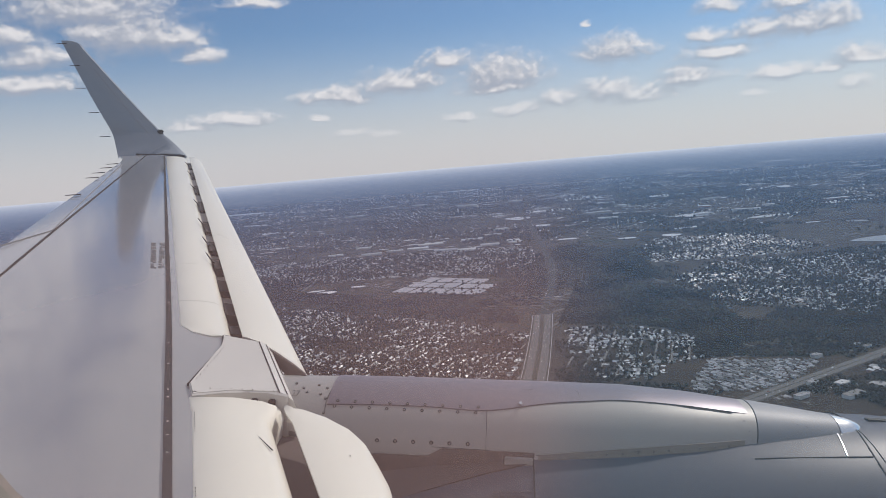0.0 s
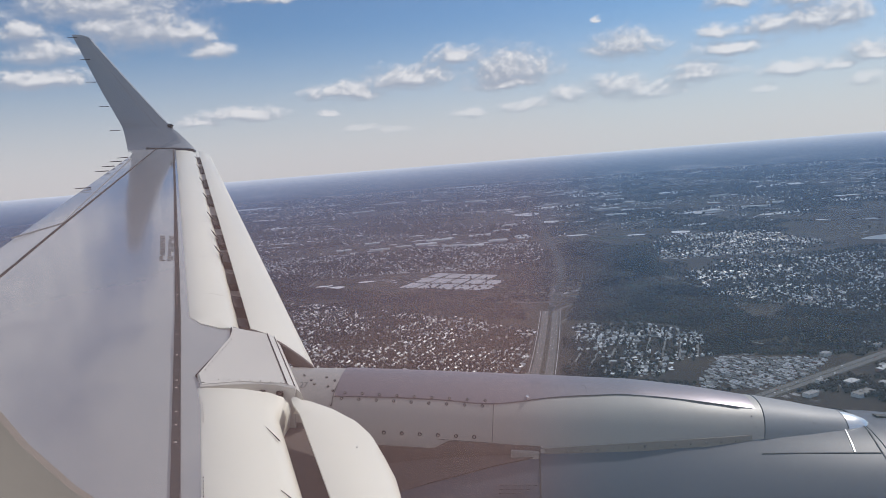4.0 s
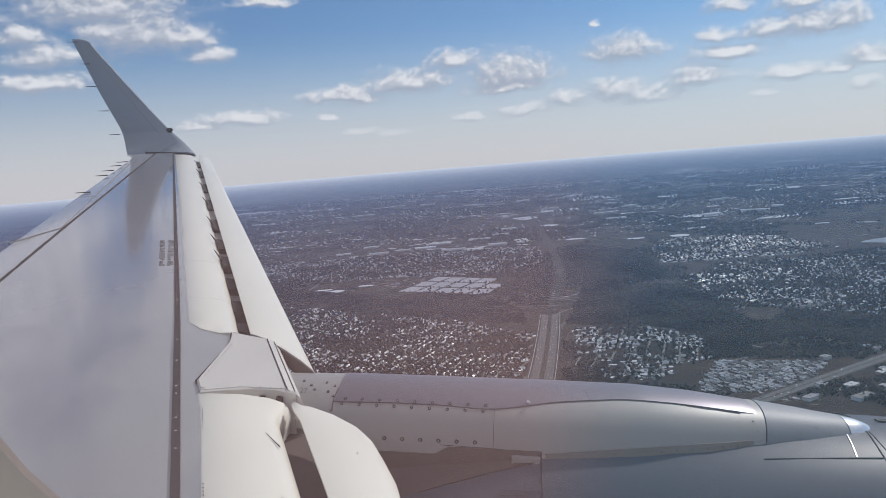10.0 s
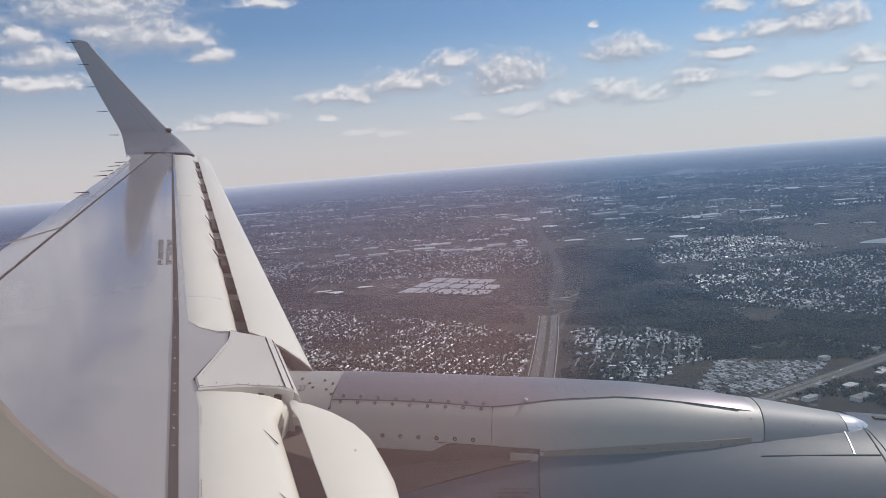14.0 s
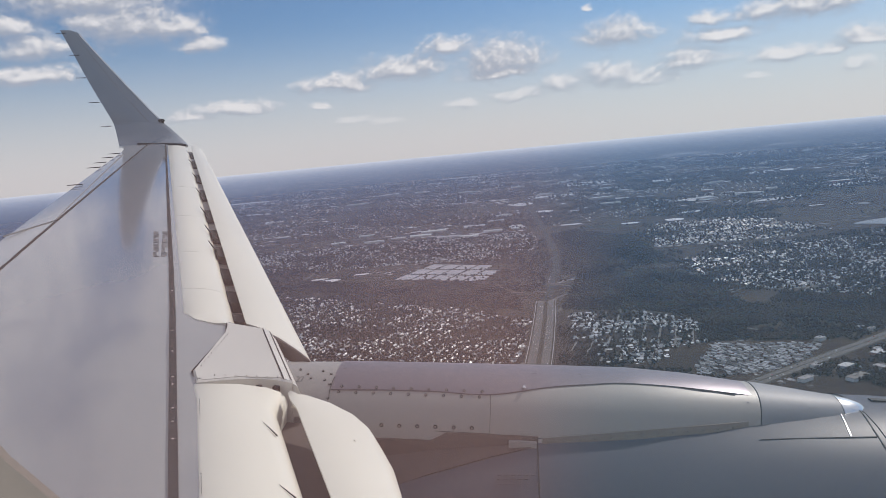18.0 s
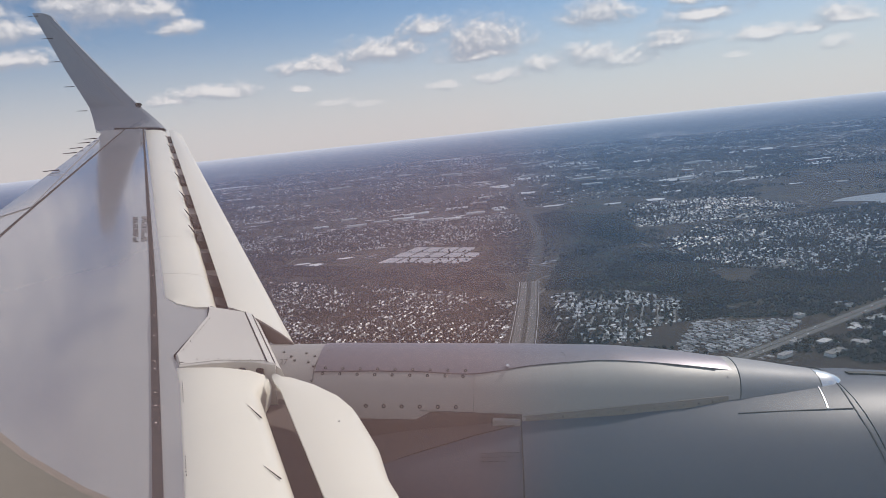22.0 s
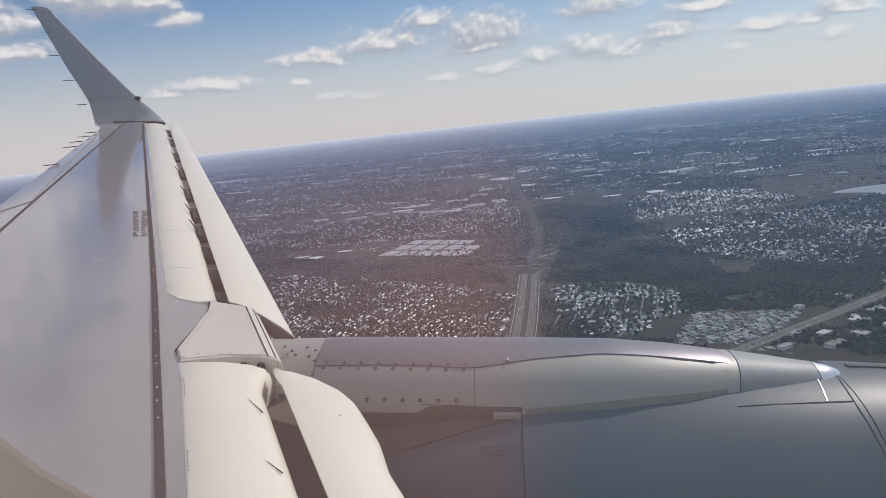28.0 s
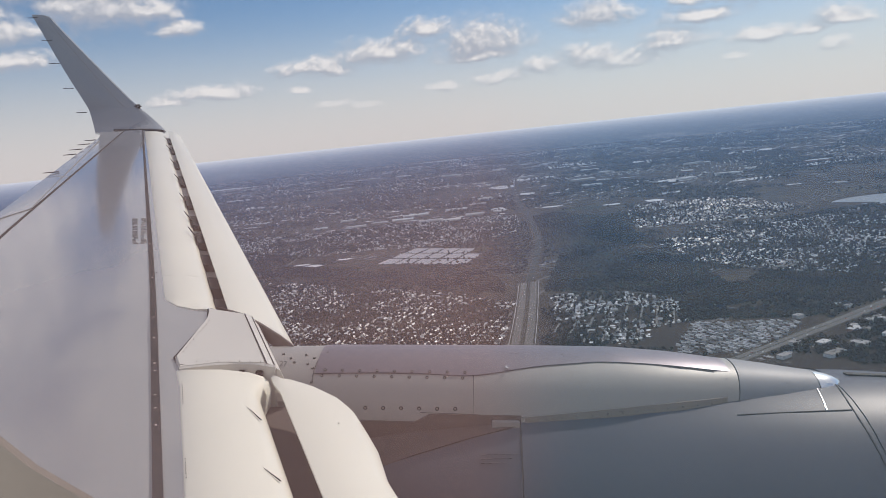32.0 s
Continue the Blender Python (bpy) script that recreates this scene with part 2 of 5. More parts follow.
M_PYLON = surface("pylon_light_grey_paint", (0.315, 0.305, 0.292), 0.42, 0.05, 0.0, 0.05, 2.5, 40, 0.03, streak=(0.4, 1, 1))
M_CAP = surface("pylon_cap_grey_paint", (0.21, 0.22, 0.245), 0.55, 0.0, 0.0, 0.10, 6.0, 40, 0.03, streak=(0.5, 1, 1))
M_COVER = surface("dull_bare_metal", (0.225, 0.205, 0.232), 0.42, 0.7, 0.0, 0.03, 1.5, 4, 0.0, streak=(0.3, 1, 1))
M_SILL = surface("tan_sealed_strip", (0.23, 0.20, 0.175), 0.6, 0.0, 0.0, 0.12, 6, 60, 0.05, streak=(0.4, 1, 1), spec=0.2)
M_MARK = surface("faint_placard_ink", (0.075, 0.072, 0.08), 0.6, 0.0, 0.0, 0.1, 9, 90, spec=0.1)
M_FAIR = surface("fairing_cream_grey_paint", (0.62, 0.595, 0.55), 0.4, 0.0, 0.1, 0.05, 2.5, 40, 0.03)
M_NAC = surface("nacelle_grey_paint", (0.085, 0.09, 0.115), 0.42, 0.0, 0.0, 0.06, 2.0, 40, 0.0, streak=(0.4, 1, 1), spec=0.12)
M_SHADE_BROWN = surface("shade_brown", (0.10, 0.078, 0.072), 0.7, 0.0, 0.0, 0.12, 5, 50)
M_PYLON_SHADE = surface("brown_pylon_shade", (0.075, 0.052, 0.046), 0.5, 0.1, 0.0, 0.12, 4, 40, 0.03)
M_RIVET = surface("fastener_metal", (0.34, 0.33, 0.32), 0.4, 0.7, 0.0, 0.1, 9, 90)
M_INK = surface("stencil_ink", (0.225, 0.225, 0.23), 0.6, 0.0, 0.0, 0.1, 9, 90)
M_CABIN = surface("cabin_beige_plastic", (0.16, 0.138, 0.115), 0.55, 0.0, 0.0, 0.06, 8, 200, 0.05)
M_FUSE = surface("fuselage_white_paint", (0.72, 0.72, 0.72), 0.3, 0.0, 0.3, 0.04, 2, 40)


# ---------------------------------------------------------------- building helpers
def thing(name, base, label, category, group="", kind="", frame_m=AC):
    ob = new(name)
    ob.matrix_world = frame_m @ Matrix.Translation(base)
    ob["base"] = list(base)
    return tagged(ob, label, category, group, kind)


def part(name, bm, material, parent, label="", smooth=False):
    """Links a bmesh, given in aircraft (or land) axes, as one mesh under a thing or a part."""
    base = Vector(parent["base"])
    bmesh.ops.translate(bm, verts=bm.verts, vec=-base)
    bmesh.ops.recalc_face_normals(bm, faces=bm.faces)
    me = bpy.data.meshes.new(name)
    bm.to_mesh(me)
    bm.free()
    me.materials.append(material)
    if smooth:
        for f in me.polygons:
            f.use_smooth = True
        me.set_sharp_from_angle(angle=radians(38))
    ob = new(name, me)
    ob.parent = parent
    ob["base"] = list(base)
    if label:
        ob["label"] = label
    return ob


def loft(sections, caps=True, closed=True, bm=None):
    """Skins rings of points, one after another."""
    bm = bm or bmesh.new()
    rings = [[bm.verts.new(p) for p in s] for s in sections]
    n = len(rings[0])
    for a, b in zip(rings, rings[1:]):
        for i in range(n if closed else n - 1):
            j = (i + 1) % n
            bm.faces.new((a[i], a[j], b[j], b[i]))
    if caps and closed:
        bm.faces.new(rings[0])
        bm.faces.new(list(reversed(rings[-1])))
    return bm


def box(lo, hi, bm=None, bevel=0.0):
    bm = bm or bmesh.new()
    vs = [bm.verts.new((x, y, z)) for x in (lo[0], hi[0]) for y in (lo[1], hi[1]) for z in (lo[2], hi[2])]
    fs = [bm.faces.new([vs[i] for i in q]) for q in
          ((0, 1, 3, 2), (4, 6, 7, 5), (0, 4, 5, 1), (2, 3, 7, 6), (0, 2, 6, 4), (1, 5, 7, 3))]
    if bevel:
        bmesh.ops.bevel(bm, geom=list({e for f in fs for e in f.edges}), offset=bevel, segments=2, affect="EDGES")
    return bm


def rod(a, b, r0, r1, n=6, bm=None):
    """A thin tapered rod from a to b."""
    a, b = Vector(a), Vector(b)
    u = (b - a).normalized()
    s = u.orthogonal().normalized()
    t = u.cross(s)
    ring = lambda c, r: [c + (s * math.cos(k * 2 * math.pi / n) + t * math.sin(k * 2 * math.pi / n)) * r for k in range(n)]
    return loft([ring(a, r0), ring(b, r1)], bm=bm)


def prism(points, depth, bm=None, bevel=0.0):
    """A plate: an outline of points, extruded down by depth."""
    bm = bm or bmesh.new()
    top = [bm.verts.new(p) for p in points]
    low = [bm.verts.new((p[0], p[1], p[2] - depth)) for p in points]
    f = bm.faces.new(top)
    bm.faces.new(list(reversed(low)))
    n = len(top)
    for i in range(n):
        bm.faces.new((top[i], low[i], low[(i + 1) % n], top[(i + 1) % n]))
    if bevel:
        bmesh.ops.bevel(bm, geom=list(f.edges), offset=bevel, segments=2, affect="EDGES")
    return bm


def zw(y, up=0.0):
    """Height of the wing's upper face at the span station y."""
    return -1.2569 + 0.1051 * y + up


def fall(x, y):
    """How far the skin drops behind the front joint: the section slopes down towards its rear, less so at the tip."""
    c = max(STRIP_L(y) - x, 0.0)
    k = 0.15 - 0.014 * min(max(y - 5.0, 0.0), 6.5)
    return k * (c * c / 0.3 if c < 0.15 else min(c, 1.2) - 0.075)


def wp(x, y, up=0.0):
    """A point of the upper face, given by where it would lie on the level chord plane, seen from the window."""
    s = 1.0
    for _ in range(12):
        s += 0.8 * (s * zw(y) - zw(s * y) + fall(s * x, s * y)) / 1.2569
    return Vector((x * s, y * s, zw(y) * s + up))


def line(p, q):
    """x along the span, on the line through two (x, y) points."""
    k = (q[0] - p[0]) / (q[1] - p[1])
    return lambda y: p[0] + k * (y - p[1])


def bent(a, b, c):
    """As line, with a slight bend at the middle point."""
    near, far = line(a, b), line(b, c)
    return lambda y: near(y) if y < b[1] else far(y)


STRIP_L = bent((-0.942, 2.005), (-1.731, 3.801), (-5.174, 11.41))
STRIP_R = bent((-0.911, 2.009), (-1.701, 3.806), (-5.156, 11.416))
PAN_L = line((-1.54, 3.54), (-5.03, 11.18))
PAN_R = line((-1.23, 3.42), (-4.60, 10.92))
SLAT_L = line((-1.19, 3.45), (-4.34, 10.44))
SLAT_R = line((-0.78, 3.12), (-4.285, 10.73))
HINGE = bent((-2.954, 4.14), (-3.395, 5.43), (-5.354, 11.269))
TRAIL = line((-3.62, 5.32), (-5.32, 10.34))
IN_L = line((-0.89, 2.08), (-1.16, 2.73))
IN_R = line((-0.57, 2.10), (-0.76, 2.52))
IN_SL = line((-0.49, 2.10), (-0.72, 2.61))
IN_SR = line((-0.27, 2.19), (-0.416, 2.506))


def hinge(y):
    return HINGE(y) if y > 3.2 else HINGE(3.2) - 0.45 * (3.2 - y)


def trail(y):
    return TRAIL(y) if y > 3.6 else TRAIL(3.6) - 0.30 * (3.6 - y)


def curve_points(keys, n=10):
    """Catmull-Rom through a few key places."""
    out = []
    for i in range(len(keys) - 1):
        p = [Vector(keys[min(max(j, 0), len(keys) - 1)]) for j in (i - 1, i, i + 1, i + 2)]
        for k in range(n):
            t = k / n
            out.append(tuple(0.5 * ((2 * p[1]) + (p[2] - p[0]) * t + (2 * p[0] - 5 * p[1] + 4 * p[2] - p[3]) * t * t + (3 * p[1] - p[0] - 3 * p[2] + p[3]) * t ** 3)))
    return out + [tuple(keys[-1])]


# ---------------------------------------------------------------- the wing
wing = thing("aircraft_wing", (-2.0, 3.2, zw(3.2)), "glossy grey airliner wing with white leading edge and upturned winglet", "wing")

fastener_rows = []
# main box: from the hinge line to the front joint, slightly arched along the chord
ys = [-0.7, 0.4, 1.2, 2.0, 2.74, 2.76, 3.38, 3.42, 3.6, 4.4, 5.3, 6.2, 7.2, 8.2, 9.2, 10.2, 11.15]
secs = []
for y in ys:
    a, b = hinge(y), PAN_L(y) + 0.02
    if y < 2.75:
        b = IN_L(y) + 0.02
    elif y < 3.45:
        b = -1.14 - 0.1 * (y - 2.76)
    th = 0.50 - 0.036 * y
    up = [wp(a + (b - a) * k / 16, y, 0.004 * math.sin(math.pi * k / 16)) for k in range(17)]
    dn = [wp(a + (b - a) * k, y, -th * (0.35 + 0.65 * math.sin(math.pi * (0.15 + 0.75 * k)))) for k in (1, 0.66, 0.33, 0)]
    secs.append(up + dn)
part("upper_skin", loft(secs), M_WING, wing, "glossy grey painted wing skin that mirrors the winglet", True)

# dark joint strip along the front spar
part("joint_strip", loft([[wp(STRIP_L(y), y, 0.008), wp(STRIP_R(y), y, 0.008),
                           wp(STRIP_R(y), y, -0.01), wp(STRIP_L(y), y, -0.01)] for y in ys[2:-1] + [11.1]]),
     M_SEAL, wing, "dark grey sealant strip")

# trailing surfaces, split by hinge and end gaps
def trailing(name, y0, y1, label):
    s = []
    for k in range(9):
        y = y0 + (y1 - y0) * k / 8
        a, b = trail(y), hinge(y) - 0.02
        s.append([wp(b, y, -0.003), wp((a + b) / 2, y, -0.005), wp(a, y, -0.02), wp(a, y, -0.03), wp(b, y, -0.16 + 0.008 * y)])
    return part(name, loft(s), M_AILERON, wing, label, True)


trailing("aileron", 7.15, 10.3, "grey aileron in line with the wing")
trailing("flap", -0.7, 7.12, "grey flap tucked to the wing")
part("tab_seam", loft([[wp(x, y, 0.001), wp(x + 0.006, y, 0.001), wp(x + 0.006, y, -0.01), wp(x, y, -0.01)] for x, y in ((-5.097, 9.905), (-4.42, 8.1), (-3.501, 5.656))]), M_INK, wing)
part("end_gap", loft([[wp(x, y, 0.003), wp(x, y + 0.010, 0.003), wp(x, y + 0.010, -0.01), wp(x, y, -0.01)] for x, y in ((-3.49, 5.66), (-3.52, 5.35), (-3.545, 5.09))]), M_INK, wing)
part("hinge_gap", loft([[wp(hinge(y) - 0.018, y, 0.002), wp(hinge(y) + 0.004, y, 0.003), wp(hinge(y) + 0.012, y, -0.03),
                         wp(hinge(y) - 0.025, y, -0.03)] for y in ys[:-1] + [11.1]]), M_SEAL, wing, "dark hinge line")
part("tip_fairing", loft([[wp(hinge(y) - 0.02, y, -0.003), wp(x1, y, -0.02), wp(x1, y, -0.04), wp(hinge(y) - 0.02, y, -0.1)]
                          for y, x1 in ((10.3, TRAIL(10.3)), (10.7, TRAIL(10.7) - 0.03), (11.1, -5.75))]), M_AILERON, wing, "", True)


def nose(y, xl, xr, drop=0.16, proud=0.006):
    """Section of the fixed leading edge, rolling down at its front."""
    w = xr - xl
    p = [(xl, proud - 0.006), (xl + 0.008, proud), (xl + w * 0.5, proud + 0.004), (xl + w * 0.8, proud - 0.006), (xr - 0.02, -0.016),
         (xr, -0.035), (xr + 0.012, -0.065), (xr + 0.005, -drop * 0.7), (xr - 0.05, -drop), (xl, -drop - 0.02)]
    return [wp(x, y, u) for x, u in p]


out_ys = [3.56, 3.8, 4.4, 5.2, 6.2, 7.3, 8.5, 9.8, 10.95]
part("leading_edge_panel", loft([nose(3.42, PAN_L(3.42) + 0.14, PAN_R(3.42))] + [nose(3.47, PAN_L(3.47) + 0.05, PAN_R(3.47))]
                                + [nose(y, PAN_L(y), PAN_R(y)) for y in out_ys]),
     M_PANEL, wing, "white fixed leading edge panel", True)
in_ys = [-0.6, 0.6, 1.3, 2.0, 2.3, 2.5, 2.6, 2.74]
part("leading_edge_panel", loft([nose(y, IN_L(y) + (0.0 if y > 2.62 else 0.012), IN_R(min(y, 2.6)), 0.2) for y in in_ys]),
     M_PANEL, wing, "white fixed leading edge panel", True)


def slat_section(y, xl, xr, ul=0.0, ur=-0.05):
    """A thin curved slat, sharp at the rear and round at the nose."""
    w = xr - xl
    p = [(xl, ul), (xl + w * 0.25, ul + 0.008), (xl + w * 0.55, ul - 0.004), (xl + w * 0.8, ul * 0.4 + ur * 0.45), (xl + w * 0.95, ur * 0.8),
         (xr, ur - 0.01), (xr - 0.004, ur - 0.03), (xr - 0.03, ur - 0.055), (xr - w * 0.35, ur - 0.03), (xl + w * 0.35, ul - 0.03), (xl, ul - 0.008)]
    return [wp(x, y, u) for x, u in p]


# outboard slat: cut obliquely at its inboard end
SLAT_N = 11
def outer_slat(t):
    """Section t of 0..1 along the slat; both of its edges keep to their own span lines."""
    yl, yr = 3.45 + (11.0 - 3.45) * t, 3.12 + (10.85 - 3.12) * t
    xl, xr = SLAT_L(yl), SLAT_R(yr)
    out = []
    for v in slat_section(yl, 0.0, 1.0):
        k = min(max(v.x, 0), 1)
        y = yl + (yr - yl) * k
        out.append(Vector((xl + (xr - xl) * k, y, v.z - zw(yl) + zw(y))))
    return out


part("leading_edge_slat", loft([outer_slat(k / SLAT_N) for k in range(SLAT_N + 1)]), M_PANEL, wing, "white extended slat", True)

# inboard slat with a curved outer end
END = ((-0.245, 2.11), (-0.312, 2.28), (-0.370, 2.41), (-0.425, 2.50), (-0.492, 2.575), (-0.60, 2.65), (-0.70, 2.695), (-0.745, 2.71))
s = []
for y in (-0.6, 0.6, 1.2, 1.7, 2.11):
    s.append(slat_section(y, IN_SL(y), IN_SR(y * 1.04) + 0.022))
for x, y in END[1:]:
    yy = min(y, 2.70)
    s.append(slat_section(yy, IN_SL(yy) + (0.0 if yy < 2.6 else -0.012), max(x + 0.01, IN_SL(yy) + 0.012), 0.0, -0.05 if yy < 2.5 else -0.03 + (yy - 2.5) * 0.12))
part("leading_edge_slat", loft(s), M_PANEL, wing, "white extended slat with a curved end", True)

def seam_over(fn, t, dt, i0, i1, name="seam"):
    """A hairline joint across a panel, following its section."""
    p, q = fn(t), fn(t + dt)
    up = Vector((0, 0, 0.0007))
    return part(name, loft([[p[i] + up, q[i] + up, q[i] - up * 3, p[i] - up * 3] for i in range(i0, i1)]), M_FAIR, wing)


for y in (3.95, 4.75, 5.9, 7.3, 8.9):
    seam_over(lambda v: nose(v, PAN_L(v), PAN_R(v)), y, 0.003, 1, 6)
for t in (0.30, 0.72):
    seam_over(outer_slat, t, 0.0005, 0, 6)
for k in range(16):
    fastener_rows.append((PAN_L(4.0 + 0.3 * k) - 0.03, 4.0 + 0.3 * k))

# slot floor behind the slats, with tracks
part("slot_floor", loft([[wp(PAN_R(y) - 0.01, y, u), wp(SLAT_L(y) + 0.05, y, u - 0.005), wp(SLAT_L(y) + 0.05, y, u - 0.05), wp(PAN_R(y) - 0.01, y, u - 0.05)]
                         for y, u in ((3.5, -0.10), (4.4, -0.07), (5.4, -0.045), (7, -0.035), (9, -0.03), (10.5, -0.03))]), M_GAP, wing, "light slot behind the slat")
# inboard floor: the slot's shade is put into its dark brown colour
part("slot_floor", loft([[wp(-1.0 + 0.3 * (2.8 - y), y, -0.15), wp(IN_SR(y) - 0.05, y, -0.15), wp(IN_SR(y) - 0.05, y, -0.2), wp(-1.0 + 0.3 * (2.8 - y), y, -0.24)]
                         for y in (0.6, 1.5, 2.3, 2.76)]), M_SHADE_BROWN, wing, "slot floor behind the slat, coloured dark brown for shade")
# cap on the slat's end, darkened by colour where shadow falls
part("slat_end", loft([outer_slat(-0.001), outer_slat(-0.004)]), M_SHADE_BROWN, wing, "end cap of the slat, coloured dark for shade")
for y, hl in ((3.62, 0.06), (3.95, 0.10), (4.40, 0.11), (4.85, 0.13), (5.35, 0.15), (6.05, 0.20), (7.0, 0.24), (8.0, 0.26), (9.1, 0.27), (10.0, 0.25)):
    u = -0.012 if y > 4.6 else -0.03
    part("slat_track", loft([[wp(PAN_R(v) + 0.004, v, u), wp(SLAT_L(v) + 0.03, v, u - 0.008), wp(SLAT_L(v) + 0.03, v, u - 0.07), wp(PAN_R(v) + 0.004, v, u - 0.07)] for v in (y - hl, y, y + hl)]),
         M_DARK, wing, "dark slat track")
    if y > 4.5:
        part("seal_tab", rod(wp(PAN_R(y) - 0.10, y + 0.13, 0.028), wp(PAN_R(y) + 0.012, y - 0.02, -0.004), 0.003, 0.006), M_DARK, wing)
for a, c in (((-0.792, 2.452), (-0.722, 2.382)), ((-0.622, 2.066), (-0.560, 2.02))):
    part("seal_tab", rod(wp(a[0], a[1], 0.003), wp(c[0], c[1], -0.008), 0.0008, 0.0024), M_DARK, wing, "dark rubber seal tab")

# pylon-to-wing fairing plate and the hood over the leading edge
F0 = ((-1.27, 3.41), (-1.071, 3.341), (-0.815, 2.79), (-1.005, 2.80), (-1.151, 2.738), (-1.208, 2.845), (-1.222, 3.27))
part("fairing_plate", prism([wp(x, y, 0.018) for x, y in F0], 0.10, bevel=0.006), M_FAIR, wing, "light grey riveted fairing plate")
for pq in ((F0[5], F0[6]), (F0[6], F0[0])):
    (xa, ya), (xc, yc) = pq
    part("seam", loft([[wp(xa - 0.008, ya, 0.012), wp(xa, ya, 0.016), wp(xa, ya, 0.0), wp(xa - 0.008, ya, 0.0)],
                       [wp(xc - 0.008, yc, 0.012), wp(xc, yc, 0.016), wp(xc, yc, 0.0), wp(xc - 0.008, yc, 0.0)]]), M_SEAL, wing)
hood = []
for k in range(7):
    t = k / 6
    x0, y0 = -1.068 + 0.258 * t, 3.335 - 0.55 * t
    hood.append([wp(x0 - 0.003, y0, 0.021), wp(x0 + 0.02, y0 - 0.005, 0.014), wp(x0 + 0.055, y0 - 0.015, -0.005), wp(x0 + 0.08, y0 - 0.025, -0.05),
                 wp(x0 + 0.085, y0 - 0.025, -0.13), wp(x0 - 0.03, y0, -0.13)])
part("hood", loft(hood), M_FAIR, wing, "light grey rounded fairing over the leading edge", True)
part("hood_seam", loft([[wp(-1.072 + 0.258 * t, 3.335 - 0.55 * t, 0.0218), wp(-1.0695 + 0.258 * t, 3.335 - 0.55 * t, 0.0218),
                         wp(-1.0695 + 0.258 * t, 3.335 - 0.55 * t, 0.005), wp(-1.072 + 0.258 * t, 3.335 - 0.55 * t, 0.005)] for t in (0, 0.5, 1)]), M_SEAL, wing)
part("hood_seam", loft([[wp(-1.036 + 0.258 * t, 3.328 - 0.55 * t, 0.0115), wp(-1.033 + 0.258 * t, 3.327 - 0.55 * t, 0.0100),
                         wp(-1.033 + 0.258 * t, 3.327 - 0.55 * t, -0.005), wp(-1.036 + 0.258 * t, 3.328 - 0.55 * t, -0.005)] for t in (0, 0.5, 1)]), M_SEAL, wing)
part("fairing_edge", loft([[wp(x, y, 0.0165), wp(x + 0.0, y - 0.012, 0.012), wp(x, y - 0.014, -0.06 - 0.05 * k), wp(x, y + 0.03, -0.06)]
                           for k, (x, y) in enumerate(((-1.15, 2.745), (-1.05, 2.78), (-0.95, 2.80), (-0.86, 2.80), (-0.775, 2.775)))]),
     M_FAIR, wing, "grey folded edge of the fairing", True)
for x, w in ((-0.925, 0.026), (-0.855, 0.028)):
    part("vent_hole", box((x, 2.765, zw(2.78) - 0.055), (x + w, 2.783, zw(2.78) - 0.008), bevel=0.003), M_DARK, wing, "small square dark vent")
part("hinge_fitting", box((-1.158, 2.756, zw(2.75) + 0.012), (-1.138, 2.768, zw(2.75) + 0.021), bevel=0.003), M_RIVET, wing, "small dark hinge fitting")
part("drain_mark", box((-0.451, 2.364, zw(2.36) - 0.02), (-0.4475, 2.369, zw(2.36) - 0.004)), M_DARK, wing, "tiny dark drain mast")

# stencilled warning, too worn to read: two columns of short bars
rnd = random.Random(4)
for xa, xb in (((-2.528, 5.328), (-2.203, 4.621)), ((-2.466, 5.339), (-2.153, 4.629))):
    bm = bmesh.new()
    for k in range(25):
        if k in (3, 7, 12, 20):
            continue
        t = (k + 0.5) / 25
        x, y = xa[0] + (xb[0] - xa[0]) * t, xa[1] + (xb[1] - xa[1]) * t
        x0, x1 = x + rnd.choice((0.0, 0.0, 0.012)), x + rnd.choice((0.038, 0.038, 0.024))
        prism([wp(x0, y - 0.0045, 0.006), wp(x1, y - 0.0045, 0.006), wp(x1, y + 0.0045, 0.006), wp(x0, y + 0.0045, 0.006)], 0.003, bm)
    tagged(part("stencil", bm, M_INK, wing, "faint grey stencilled warning"), kind="stuff")

# rivets on the fairing plate
dot = bmesh.new()
bmesh.ops.create_cone(dot, cap_ends=True, segments=10, radius1=0.0085, radius2=0.0075, depth=0.003)
head = bmesh.ops.create_cone(dot, cap_ends=True, segments=8, radius1=0.0045, radius2=0.0038, depth=0.003, matrix=Matrix.Translation((0, 0, 0.0018)))
for f in {f for v in head["verts"] for f in v.link_faces}:
    f.material_index = 1
dot_mesh = bpy.data.meshes.new("fastener")
dot.to_mesh(dot_mesh)
dot.free()
dot_mesh.materials.append(M_SEAL)
dot_mesh.materials.append(M_RIVET)


def fastener(parent, p, normal, size=1.0):
    ob = new("fastener", dot_mesh)
    ob.parent = parent
    ob.matrix_local = Matrix.Translation(Vector(p) - Vector(parent["base"])) @ Vector(normal).to_track_quat("Z", "Y").to_matrix().to_4x4() @ Matrix.Diagonal((size, size, 1, 1))
    return ob


for k in range(9):
    t = (k + 0.5) / 9
    fastener(wing, wp(-1.20 + 0.02 * 0 - 0.02 * t + 0.012, 2.86 + 0.40 * t, 0.02), (0, 0, 1), 0.2)
for k in range(7):
    t = (k + 0.5) / 7
    fastener(wing, wp(-1.12 + 0.30 * t, 2.79 + 0.01 * math.sin(3 * t), 0.02), (0, 0, 1), 0.22)

for x, y in fastener_rows:
    fastener(wing, wp(x, y, 0.006), (0, 0, 1), 0.35)
for k in range(9):
    fastener(wing, wp(IN_L(2.60 - 0.018 * k) + 0.022, 2.60 - 0.018 * k, 0.008), (0, 0, 1), 0.16)
